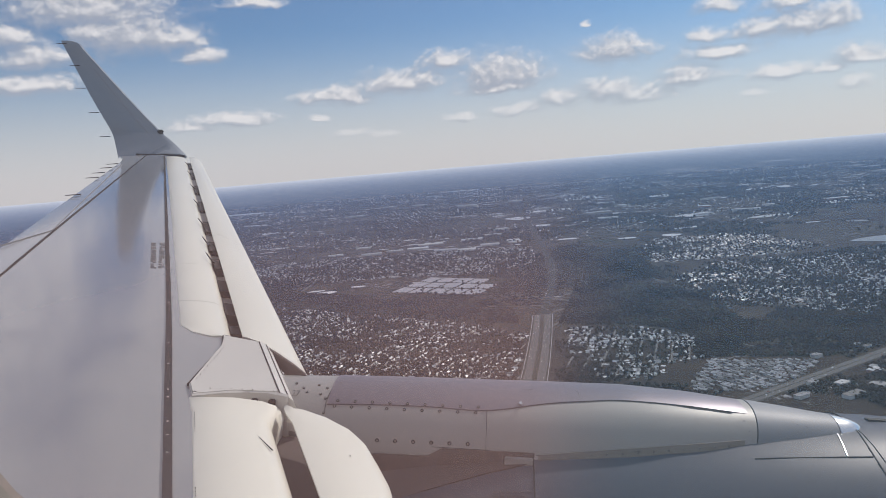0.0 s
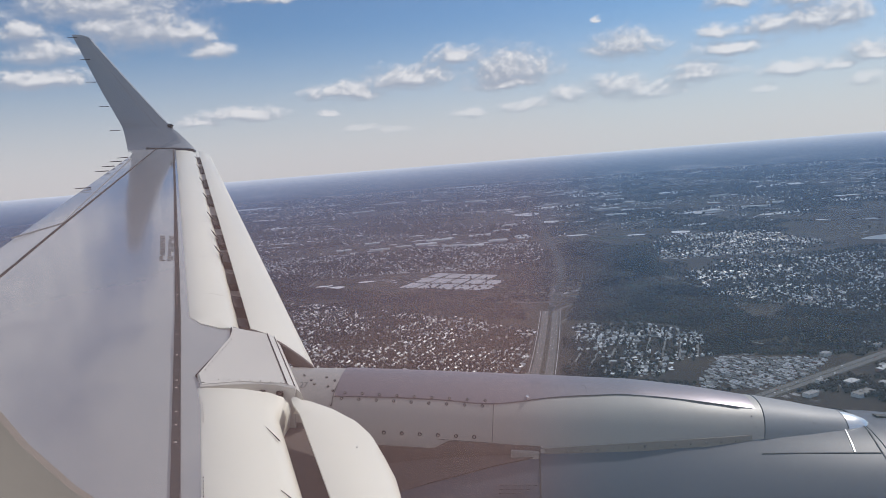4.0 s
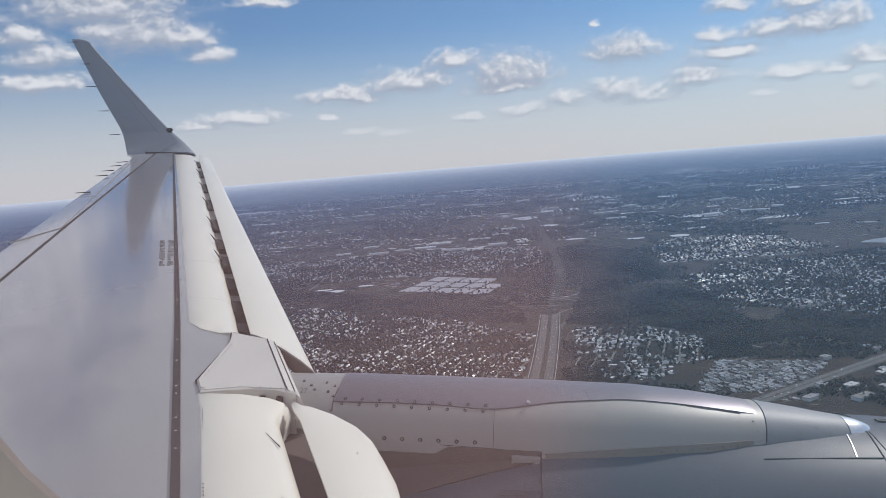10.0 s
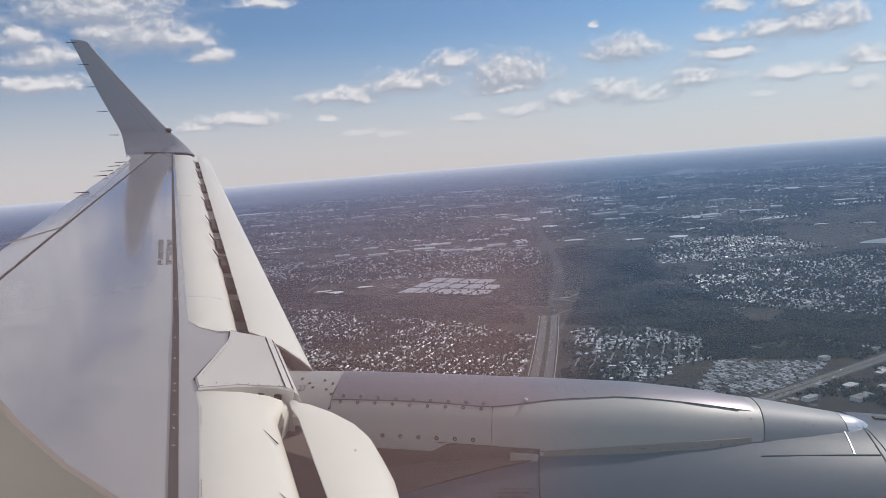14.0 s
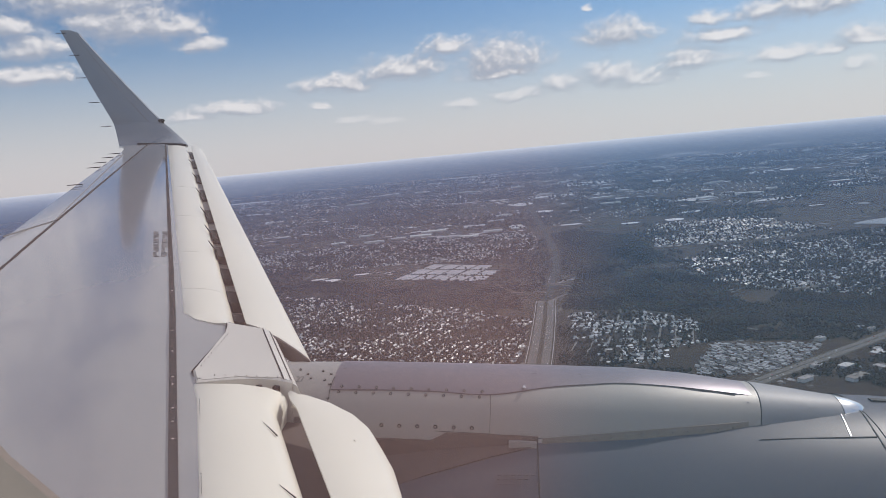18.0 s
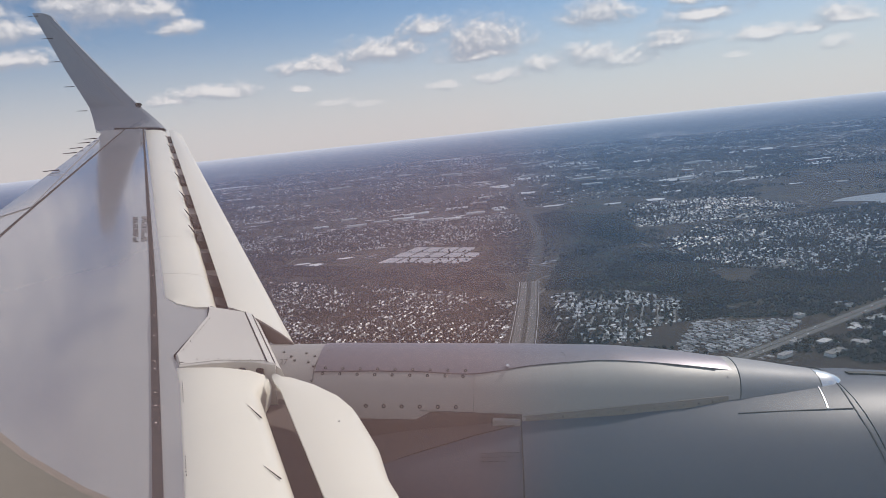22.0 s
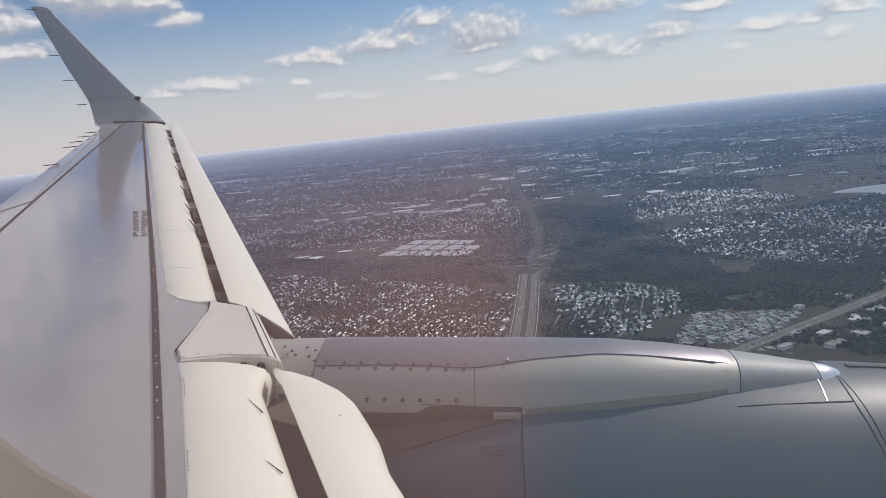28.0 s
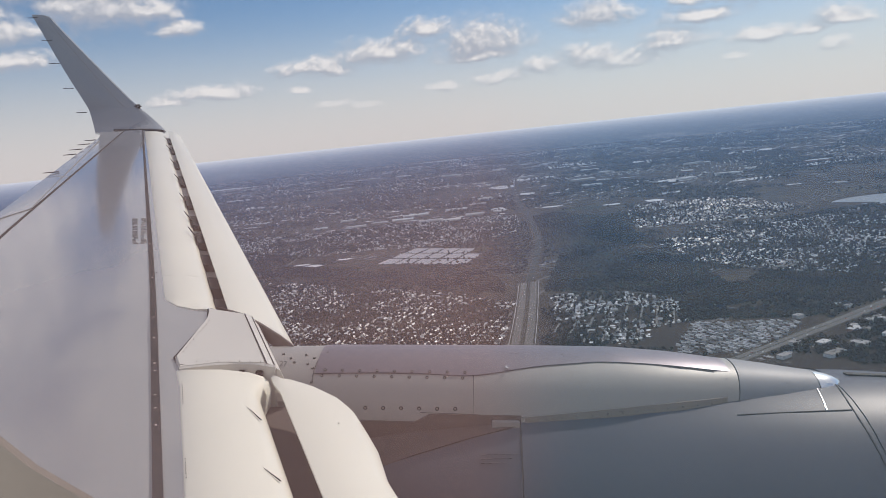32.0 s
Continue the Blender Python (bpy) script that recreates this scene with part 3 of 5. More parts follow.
for k in range(6):
    fastener(wing, wp(IN_L(2.10 - 0.02 * k) + 0.020, 2.10 - 0.02 * k, 0.008), (0, 0, 1), 0.2)
# scraps of pale paint on the sealant strip
for y, w in ((2.30, 0.004), (2.42, 0.003), (2.52, 0.004), (2.72, 0.003), (2.79, 0.004), (3.05, 0.004), (3.30, 0.003), (3.9, 0.005), (4.6, 0.005)):
    x = STRIP_L(y) + 0.012
    w *= 0.4
    part("paint_chip", prism([wp(x, y - w, 0.0105), wp(x + 0.007, y - w, 0.0105), wp(x + 0.007, y + w, 0.0105), wp(x, y + w, 0.0105)], 0.003), M_FAIR, wing, "pale scrap of paint")
font = bpy.data.curves.new("panel_number", "FONT")
font.body, font.size, font.extrude = "27", 0.034, 0.001
tmp = bpy.data.objects.new("panel_number", font)
number_mesh = bpy.data.meshes.new_from_object(tmp)
bpy.data.objects.remove(tmp)
number_mesh.materials.clear()
number_mesh.materials.append(M_INK)

# winglet: leading and trailing points of its sections, from the wing tip up
WL = (((-4.663, 11.10, -0.102), (-5.754, 11.10, -0.150)), ((-4.88, 11.35, 0.017), (-5.93, 11.40, -0.029)),
      ((-5.143, 11.55, 0.175), (-6.079, 11.60, 0.185)), ((-5.363, 11.68, 0.31), (-6.208, 11.70, 0.348)),
      ((-6.013, 11.88, 0.882), (-6.593, 11.90, 0.825)), ((-6.749, 12.08, 1.568), (-7.07, 12.10, 1.524)),
      ((-6.88, 12.12, 1.70), (-7.185, 12.12, 1.717)), ((-7.013, 12.14, 1.748), (-7.214, 12.14, 1.756)))
WL = [(le, tuple(v * (1 + 0.045 * max(0.0, 1 - i / 5)) for v in te)) for i, (le, te) in enumerate(WL)]
WLS = list(zip([Vector(p) for p in curve_points([w[0] for w in WL], 3)], [Vector(p) for p in curve_points([w[1] for w in WL], 3)]))
secs = []
for i, (le, te) in enumerate(WLS):
    nxt = WLS[min(i + 1, len(WLS) - 1)][0] - WLS[max(i - 1, 0)][0]
    nrm = (te - le).cross(nxt).normalized()
    if nrm.y > 0:
        nrm = -nrm
    if i == 0:
        nrm = Vector((0, -0.3, 1)).normalized()
    c = (te - le).length
    ring = []
    for u, v in ((0, 0), (0.02, 0.016), (0.10, 0.035), (0.35, 0.045), (0.7, 0.025), (1, 0.002)):
        ring.append(le.lerp(te, u) + nrm * v * c)
    for u, v in ((0.7, -0.025), (0.35, -0.045), (0.10, -0.035), (0.02, -0.016)):
        ring.append(le.lerp(te, u) + nrm * v * c)
    secs.append(ring)
groove = [[ring_pts[3].lerp(ring_pts[2], 0.3), ring_pts[3].lerp(ring_pts[2], 0.36)] for ring_pts in secs[8:20]]
winglet = part("winglet", loft(secs), M_WINGLET, wing, "grey swept upturned winglet", True)
part("seam", loft([[p + Vector((0, -0.003, 0)), q + Vector((0, -0.003, 0)), q + Vector((0, 0.01, 0)), p + Vector((0, 0.01, 0))] for p, q in groove]), M_WING, winglet)
edge = []
for i, (le, te) in enumerate(WLS[8:19]):
    d = (te - le).normalized()
    edge.append([le - d * 0.006, le + d * 0.01 + Vector((0, -0.02, 0)), le + d * 0.03 + Vector((0, 0, 0)), le + d * 0.01 + Vector((0, 0.02, 0))])
part("leading_edge_strip", loft(edge), M_BARE, winglet, "bright bare metal edge", True)
part("position_light", box((-5.36, 11.58, 0.255), (-5.26, 11.66, 0.315), bevel=0.02), M_DARK, winglet, "dark lens of the position light")
part("root_seam", loft([[wp(x, 11.13 + dy, 0.012), wp(x, 11.14 + dy, 0.012), wp(x, 11.14 + dy, -0.02), wp(x, 11.13 + dy, -0.02)]
                        for x, dy in ((-5.5, 0.03), (-5.2, 0.05), (-4.9, 0.02), (-4.7, -0.04))]), M_SEAL, wing)
for tx, ty, tz in ((-7.18, 11.9, 1.69), (-6.97, 11.9, 1.34), (-6.77, 11.9, 0.96), (-6.54, 11.9, 0.57), (-6.34, 11.9, 0.19)):
    k = (tz - 0.0) / 1.75
    root = Vector((tx + 0.14, 12.0 if tz > 1.2 else 11.7 + 0.2 * k, tz))
    part("static_wick", rod(root, root + Vector((-0.17, 0, -0.005)), 0.007, 0.004), M_DARK, winglet, "thin dark static wick")
for x, y in ((-5.24, 9.95), (-5.11, 9.53), (-4.95, 9.04), (-4.79, 8.6), (-4.31, 7.36)):
    part("static_wick", rod(wp(x + 0.07, y + 0.02, 0.0), wp(x - 0.06, y - 0.04, -0.006), 0.007, 0.004), M_DARK, wing, "thin dark static wick")


# ---------------------------------------------------------------- engine: pylon and nacelle
YP = 3.05          # span station of the engine's axis
ZN = -1.90         # height of the engine's axis
engine = thing("jet_engine", (0.5, YP, ZN), "grey jet engine nacelle hung from a riveted pylon", "engine")

NAC = ((-1.7, 0.40), (-1.3, 0.52), (-0.8, 0.65), (-0.3, 0.745), (0.2, 0.795), (0.7, 0.82), (1.2, 0.835), (1.7, 0.84), (2.2, 0.82), (2.5, 0.77), (2.62, 0.70), (2.55, 0.63))


def nac_r(x):
    for (a, ra), (b, rb) in zip(NAC, NAC[1:]):
        if a <= x <= b:
            return ra + (rb - ra) * (x - a) / (b - a)
    return NAC[0][1]


def ring(x, r, n=56):
    return [Vector((x, YP + r * math.sin(k * 2 * math.pi / n), ZN + r * math.cos(k * 2 * math.pi / n))) for k in range(n)]


part("reverser_cowl", loft([ring(x, r) for x, r in NAC if x < 0.1] + [ring(0.194, nac_r(0.194))]), M_NAC, engine, "grey thrust reverser cowl", True)
part("fan_cowl", loft([ring(0.199, nac_r(0.199) + 0.003)] + [ring(x, r + 0.003) for x, r in NAC if 0.3 < x < 1.3] + [ring(1.52, nac_r(1.5) + 0.003)]), M_NAC, engine, "smooth grey fan cowl", True)
part("inlet_lip", loft([ring(1.527, nac_r(1.52) + 0.001)] + [ring(x, r) for x, r in NAC if x > 1.6]), M_NAC, engine, "grey inlet cowl", True)


def nac_pt(x, ang, lift=0.0):
    """A point of the nacelle's skin; ang in degrees from its top, inboard positive."""
    r = nac_r(x) + 0.003 + lift
    return Vector((x, YP - r * math.sin(radians(ang)), ZN + r * math.cos(radians(ang))))


def seam_ring(x, a0, a1, w=0.005, mat=M_SEAL, name="seam"):
    lean = x if callable(x) else lambda a: x
    return part(name, loft([[nac_pt(lean(a), a, 0.002), nac_pt(lean(a) + w, a, 0.002), nac_pt(lean(a) + w, a, -0.01), nac_pt(lean(a), a, -0.01)]
                            for a in [a0 + (a1 - a0) * k / 16 for k in range(17)]]), mat, engine)


seam_ring(0.194, -20, 75, 0.005, M_DARK)
seam_ring(lambda a: 1.491 + 0.0016 * max(17.0 - a, 0.0) + 0.0006 * max(a - 17.0, 0.0), -30, 70, 0.004)
seam_ring(lambda a: 1.437 - 0.0026 * a, -6, 17.4, 0.004, M_BARE, "bright_seam")
part("seam", loft([[nac_pt(x, 19.5 - 5.3 * (x - 1.057), 0.002), nac_pt(x, 19.75 - 5.3 * (x - 1.057), 0.002), nac_pt(x, 19.75 - 5.3 * (x - 1.057), -0.01), nac_pt(x, 19.5 - 5.3 * (x - 1.057), -0.01)]
                   for x in (1.04, 1.15, 1.32, 1.491)]), M_SEAL, engine)
part("intake_slot", loft([[nac_pt(x, -6.5, 0.004), nac_pt(x, -4, 0.004), nac_pt(x, -4, -0.01), nac_pt(x, -6.5, -0.01)] for x in (1.62, 1.8, 2.0)]), M_DARK, engine, "narrow dark slot")
# brown patch on the cowl: the shade under the pylon put into colour
BL = ((-0.75, 45), (-0.5, 39.5), (-0.22, 32.0), (0.01, 26.5), (0.192, 23.0))
sh = []
for x, a1 in BL:
    sh.append([nac_pt(x, 8 + (a1 - 8) * k / 6, 0.003) for k in range(7)] + [nac_pt(x, a1, -0.01), nac_pt(x, 8, -0.01)])
part("pylon_shade", loft(sh), M_PYLON_SHADE, engine, "dark brown patch painted for the shade below the pylon", True)
# unreadable placard near the reverser's edge
bm = bmesh.new()
for r in range(3):
    for k in range(6 - r):
        c = nac_pt(0.05 + 0.025 * k, 32.5 + 1.3 * r, 0.0)
        box(c - Vector((0.008, 0.0018, 0.001)), c + Vector((0.008, 0.0018, 0.0015)), bm)
tagged(part("placard", bm, M_MARK, engine, "small grey stencilled placard"), kind="stuff")

# pylon: stations along x with half width and crown height
PY = ((-1.05, 0.27, -0.9795), (-0.85, 0.275, -0.9709), (-0.6, 0.28, -0.9641), (-0.2, 0.285, -0.9611), (0.2, 0.285, -0.9581), (0.6, 0.27, -0.9551), (0.85, 0.245, -0.9693), (1.05, 0.205, -0.9898), (1.27, 0.168, -1.0101), (1.44, 0.130, -1.0296), (1.51, 0.105, -1.041), (1.55, 0.060, -1.057), (1.566, 0.015, -1.077))


def py_at(x):
    for a, b in zip(PY, PY[1:]):
        if a[0] <= x <= b[0]:
            t = (x - a[0]) / (b[0] - a[0])
            return [p + (q - p) * t for p, q in zip(a, b)]
    return list(PY[0] if x < PY[0][0] else PY[-1])


def py_sec(x, lift=0.0, lean=0.0):
    """One smooth arch from the foot on the inboard side over the crown and down again."""
    _, w, top = py_at(x)
    low = ZN + nac_r(x) - 0.16
    pts = []
    for k in range(25):
        a = math.pi * (k / 24 - 0.5)
        ca, sa = max(0.0, math.cos(a)), math.sin(a)
        z = low + (top + lift - low) * ca ** 0.72
        pts.append(Vector((x + lean * (z - low) / (top - low), YP + (w * 1.06 + lift) * math.copysign(abs(sa) ** 0.9, sa), z)))
    return pts


xs = [-1.05, -0.95, -0.85, -0.72, -0.6, -0.4, -0.2, 0, 0.2, 0.4, 0.6, 0.75, 0.9, 1.0]
pylon = part("pylon", loft([py_sec(x) for x in xs] + [py_sec(1.045, 0.0, 0.05)]), M_PYLON, engine, "light grey riveted pylon", True)
part("pylon_nose", loft([py_sec(x, 0.002, k) for x, k in ((1.049, 0.05), (1.08, 0.045), (1.17, 0.03), (1.25, 0.015), (1.33, 0.0), (1.40, 0.0), (1.436, 0.0))]), M_CAP, engine, "grey forward pylon cap", True)
part("pylon_tip", loft([py_sec(x, 0.002) for x in (1.44, 1.47, 1.50, 1.53, 1.55, 1.565)]), M_BARE, engine, "bright metal pylon tip", True)


def py_side(x, q, lift=0.002):
    """A point of the pylon's inboard side where height over span station, both from the window, is q."""
    ps = py_sec(x, lift)
    side = ps[0:17]
    for a, b in zip(side, side[1:]):
        fa, fb = a.z - q * a.y, b.z - q * b.y
        if fa <= 0 <= fb:
            return a.lerp(b, fa / (fa - fb))
    return side[-1]


def side_seam(points, w=0.0006, parent=pylon, mat=M_SEAL):
    s = []
    for x, q in points:
        a, c = py_side(x, q + w / 2, 0.003), py_side(x, q - w / 2, 0.003)
        s.append([a, c, c + Vector((0, 0.02, -0.004)), a + Vector((0, 0.02, -0.004))])
    return part("seam", loft(s), mat, parent)


def cross_seam(points, w=0.0015):
    s = []
    for x, q in points:
        a, c = py_side(x, q, 0.003), py_side(x + w, q, 0.003)
        s.append([a, c, c + Vector((0, 0.02, -0.004)), a + Vector((0, 0.02, -0.004))])
    return part("seam", loft(s), M_SEAL, pylon)


def along(p, q, n=8):
    return [(p[0] + (q[0] - p[0]) * k / n, p[1] + (q[1] - p[1]) * k / n) for k in range(n + 1)]


side_seam(curve_points([(-0.645, -0.3535), (-0.4, -0.3505), (-0.2, -0.3503), (0.01, -0.352)], 5))
side_seam([(x, q) for x, q in curve_points([(0.01, -0.352), (0.25, -0.338), (0.44, -0.331), (0.55, -0.3285), (0.77, -0.331), (1.0, -0.339)], 5)])
side_seam(along((-0.20, -0.409), (0.01, -0.410), 4))
side_seam(along((0.01, -0.410), (0.22, -0.414), 4) + along((0.26, -0.413), (0.55, -0.403), 5) + along((0.6, -0.401), (1.03, -0.377), 6))
cross_seam(along((0.01, -0.352), (0.01, -0.410)))
cross_seam(along((0.012, -0.318), (0.002, -0.349)), 0.0018)
cross_seam(along((0.385, -0.318), (0.39, -0.334)), 0.0018)
side_seam(along((0.012, -0.319), (0.385, -0.318)), 0.0006)
cross_seam(curve_points([(-0.630, -0.315), (-0.640, -0.330), (-0.646, -0.343), (-0.649, -0.356), (-0.646, -0.366)], 4))
# bare metal cover over the crown, above the side joint
COVER = curve_points([(-0.640, -0.3525), (-0.4, -0.3498), (-0.2, -0.3496), (0.01, -0.3512), (0.25, -0.3372), (0.44, -0.3303), (0.55, -0.3278), (0.77, -0.3303), (1.066, -0.3390)], 5)
cv = []
for i, (x, q) in enumerate(COVER):
    x0 = max(x, -0.640)
    first = py_side(x0, q, 0.004)
    ps = py_sec(x0, 0.004)
    over = [first] + [p for p in ps[1:21] if p.y > first.y + 0.002]
    rest = []
    for k in range(15):
        u = k / 14 * (len(over) - 1)
        a = min(int(u), len(over) - 2)
        rest.append(over[a].lerp(over[a + 1], u - a))
    cv.append(rest + [p + Vector((0, 0, -0.012)) for p in reversed(rest)])
part("crown_cover", loft(cv), M_COVER, pylon, "dull bare metal cover plate", True)
for k in range(9):
    fastener(pylon, py_side(-0.60 + 0.072 * k, -0.3474, 0.006), (0, -1, 0.6), 0.8)
    fastener(pylon, py_side(-0.61 + 0.072 * k, -0.3560), (0, -1, 0.4), 0.8)
for k in range(6):
    fastener(pylon, py_side(-0.42 + 0.072 * k, -0.4035 + 0.0002 * k), (0, -1, 0.1))
sh = []
for k in range(15):
    x = 0.215 + 0.058 * k
    q = -0.4135 + 0.0365 * (x - 0.215) / 0.812
    ps = [py_side(x, q - 0.0042 * m, 0.0035) for m in range(5)]
    sh.append(ps + [p + Vector((0, 0.015, 0)) for p in reversed(ps)])
part("foot_strip", loft(sh), M_SILL, pylon, "tan riveted strip along the pylon's foot", True)
for k in range(12):
    fastener(pylon, py_side(0.30 + 0.06 * k, -0.4165 + 0.0027 * k, 0.006), (0, -1, 0.1), 0.42)
for x, q in ((-0.70, -0.326), (-0.74, -0.337), (-0.80, -0.325), (-0.76, -0.331), (-0.66, -0.330), (-0.655, -0.345), (-0.84, -0.335), (-0.65, -0.366), (-0.61, -0.322), (-0.68, -0.339)):
    fastener(pylon, py_side(x, q), (0, -0.7, 0.8), 0.7)
for k in range(8):
    fastener(pylon, py_side(1.05 + 0.035 * k, -0.339 - 0.0022 * k), (0, -0.8, 0.6), 0.45)
for q in (-0.35, -0.365, -0.378):
    fastener(pylon, py_side(1.02 - (q + 0.35) * 0.6 + 0.02, q), (0, -1, 0.4), 0.45)
pn = new("panel_number", number_mesh)
pn.parent = pylon
at = py_side(-0.80, -0.343, 0.003)
pn.matrix_local = Matrix.Translation(at - Vector(pylon["base"])) @ pose(0, 0, 0, 50, 0, 0)
part("latch_pin", rod(py_side(0.145, -0.340), py_side(0.145, -0.340) + Vector((0, -0.02, 0.012)), 0.010, 0.006, 8), M_BARE, pylon, "small bright pin")
# the same painted shade carried up onto the pylon's foot
sh = []
for x in (-0.75, -0.55, -0.42, -0.3, -0.22, -0.16, -0.05, 0.05, 0.12, 0.2):
    q0 = -0.411 - (0.012 if x < -0.2 else 0.0)
    ps = [py_side(x, q0 - 0.006 * k, 0.005) for k in range(5)] + [py_sec(x, 0.005)[0]]
    sh.append(ps + [p + Vector((0, 0.02, 0)) for p in reversed(ps)])
part("pylon_shade", loft(sh), M_PYLON_SHADE, pylon, "dark brown skirt painted for the shade at the pylon's foot")
part("access_plate", box((0.085, YP - 0.316, -1.181), (0.195, YP - 0.285, -1.150), bevel=0.003), M_PYLON, pylon, "small riveted access plate")
for k in range(5):
    fastener(pylon, (0.10 + 0.02 * k, YP - 0.3165, -1.174), (0, -1, 0), 0.4)

# ---------------------------------------------------------------- fuselage side and the window that the view goes through
fuselage = thing("fuselage", (0, -1.3, -1.6), "white airliner fuselage with a beige cabin lining", "fuselage", kind="structure")
CX, CZ, HW, HH, RC = 0.0085, 0.0410, 0.175, 0.17, 0.115


def opening(grow, y, n=10):
    pts = []
    for cx, cz, a0 in ((1, 1, 0), (-1, 1, 90), (-1, -1, 180), (1, -1, 270)):
        for k in range(n + 1):
            a = radians(a0 + 90 * k / n)
            pts.append(Vector((CX + cx * (HW - RC) + (RC + grow) * math.cos(a), y, CZ + cz * (HH - RC) + (RC + grow) * math.sin(a))))
    return pts


def rect_like(y, w, h, pts):
    out = []
    for p in pts:
        dx, dz = p.x - CX, p.z - CZ
        k = min(w / max(1e-6, abs(dx)), h / max(1e-6, abs(dz)))
        out.append(Vector((CX + dx * k, y, CZ + dz * k)))
    return out


o = opening(0.0, 0.16)
part("window_reveal", loft([opening(0.03, 0.10), opening(0.012, 0.115), opening(0.002, 0.14), opening(0.0, 0.16), opening(0.004, 0.19)], caps=False), M_CABIN, fuselage, "beige moulded window surround", True)
pane_mat = bpy.data.materials.new("scuffed_acrylic_with_glare")
pane_mat.use_nodes = True
nt = pane_mat.node_tree
nt.nodes.clear()
po, pt, pd, pm = (nt.nodes.new(k) for k in ("ShaderNodeOutputMaterial", "ShaderNodeBsdfTransparent", "ShaderNodeBsdfTranslucent", "ShaderNodeMixShader"))
pd.inputs["Color"].default_value = (0.98, 0.90, 0.89, 1)
pz = nt.nodes.new("ShaderNodeTexNoise")
pz.inputs["Scale"].default_value, pz.inputs["Detail"].default_value = 22.0, 3.0
pc = nt.nodes.new("ShaderNodeTexCoord")
nt.links.new(pc.outputs["Object"], pz.inputs["Vector"])
# pinkish reflection painted into the aft half, a thinner bluish veil into the forward
px = nt.nodes.new("ShaderNodeSeparateXYZ")
nt.links.new(pc.outputs["Object"], px.inputs[0])
glare = nt.nodes.new("ShaderNodeMapRange")
glare.interpolation_type = "SMOOTHSTEP"
glare.inputs["From Min"].default_value, glare.inputs["From Max"].default_value = 0.046, 0.010
nt.links.new(math_node(nt, "ADD", px.outputs[0], math_node(nt, "MULTIPLY", pz.outputs[0], 0.012)), glare.inputs["Value"])
pk = nt.nodes.new("ShaderNodeMix")
pk.data_type = "RGBA"
# the painted glare fades towards the top and gathers low in the middle
fade = nt.nodes.new("ShaderNodeMapRange")
fade.interpolation_type = "SMOOTHSTEP"
fade.inputs["From Min"].default_value, fade.inputs["From Max"].default_value = 1.615, 1.565
fade.inputs["To Min"].default_value = 0.35
nt.links.new(px.outputs[2], fade.inputs["Value"])
sx = math_node(nt, "DIVIDE", math_node(nt, "ADD", px.outputs[0], 0.002), 0.042)
sz = math_node(nt, "DIVIDE", math_node(nt, "SUBTRACT", px.outputs[2], 1.545), 0.034)
glare_core = math_node(nt, "EXPONENT", math_node(nt, "MULTIPLY", math_node(nt, "ADD", math_node(nt, "MULTIPLY", sx, sx), math_node(nt, "MULTIPLY", sz, sz)), -1.0))
pink = math_node(nt, "MULTIPLY", glare.outputs[0], fade.outputs[0])
nt.links.new(pink, pk.inputs["Factor"])
pk.inputs["A"].default_value, pk.inputs["B"].default_value = (0.62, 0.84, 1.0, 1), (1.0, 0.66, 0.62, 1)
nt.links.new(pk.outputs["Result"], pd.inputs["Color"])
thick = math_node(nt, "ADD", math_node(nt, "MULTIPLY", pink, SCUFF_GLARE * 0.40), math_node(nt, "ADD", SCUFF_GLARE * 0.97, math_node(nt, "MULTIPLY", math_node(nt, "MULTIPLY", glare_core, glare.outputs[0]), SCUFF_GLARE * 0.75)))
nt.links.new(math_node(nt, "MULTIPLY", thick, math_node(nt, "ADD", math_node(nt, "MULTIPLY", pz.outputs[0], 0.4), 0.8)), pm.inputs[0])
nt.links.new(pt.outputs[0], pm.inputs[1])
nt.links.new(pd.outputs[0], pm.inputs[2])
nt.links.new(pm.outputs[0], po.inputs[0])
bm = bmesh.new()
bm.faces.new([bm.verts.new(p) for p in opening(0.003, 0.186)])
part("window_pane", bm, pane_mat, fuselage, "clear acrylic pane, lightly scuffed, with painted-in reflections").visible_shadow = False
part("cabin_side_wall", loft([opening(0.03, 0.10), rect_like(0.10, 0.95, 0.6, o)], caps=False), M_CABIN, fuselage, "beige cabin lining")
part("outer_skin", loft([opening(0.004, 0.19), rect_like(0.19, 1.0, 0.45, o)], caps=False), M_FUSE, fuselage, "white painted outer skin")
CYF, CZF, RF = -1.31, -0.15, 1.5


def hull(a0, a1, n, x0, x1):
    """Outer hull between two angles, in degrees from outboard over the top; the outboard face is flattened at the windows."""
    s = []
    for x in (x0, x1):
        ring_pts = []
        for k in range(n + 1):
            a = radians(a0 + (a1 - a0) * k / n)
            ring_pts.append(Vector((x, min(CYF + RF * math.cos(a), 0.19), CZF + RF * math.sin(a))))
        s.append(ring_pts)
    return loft(s, caps=False, closed=False)


top = CZ + 0.45
low = CZ - 0.45
a_top, a_low = math.degrees(math.asin((top - CZF) / RF)), math.degrees(math.asin((low - CZF) / RF))
part("hull_shell", hull(a_top, 360 + a_low, 40, CX - 1.0, CX + 1.0), M_FUSE, fuselage, "white painted hull", True)
part("hull_shell", hull(0, 360, 48, -7.0, CX - 1.0), M_FUSE, fuselage, "white painted hull", True)
part("hull_shell", hull(0, 360, 48, CX + 1.0, 7.0), M_FUSE, fuselage, "white painted hull", True)
cab = bmesh.new()
box((-0.95, -2.5, 0.66), (0.97, 0.1, 0.70), cab)
part("cabin_ceiling", cab, M_CABIN, fuselage)
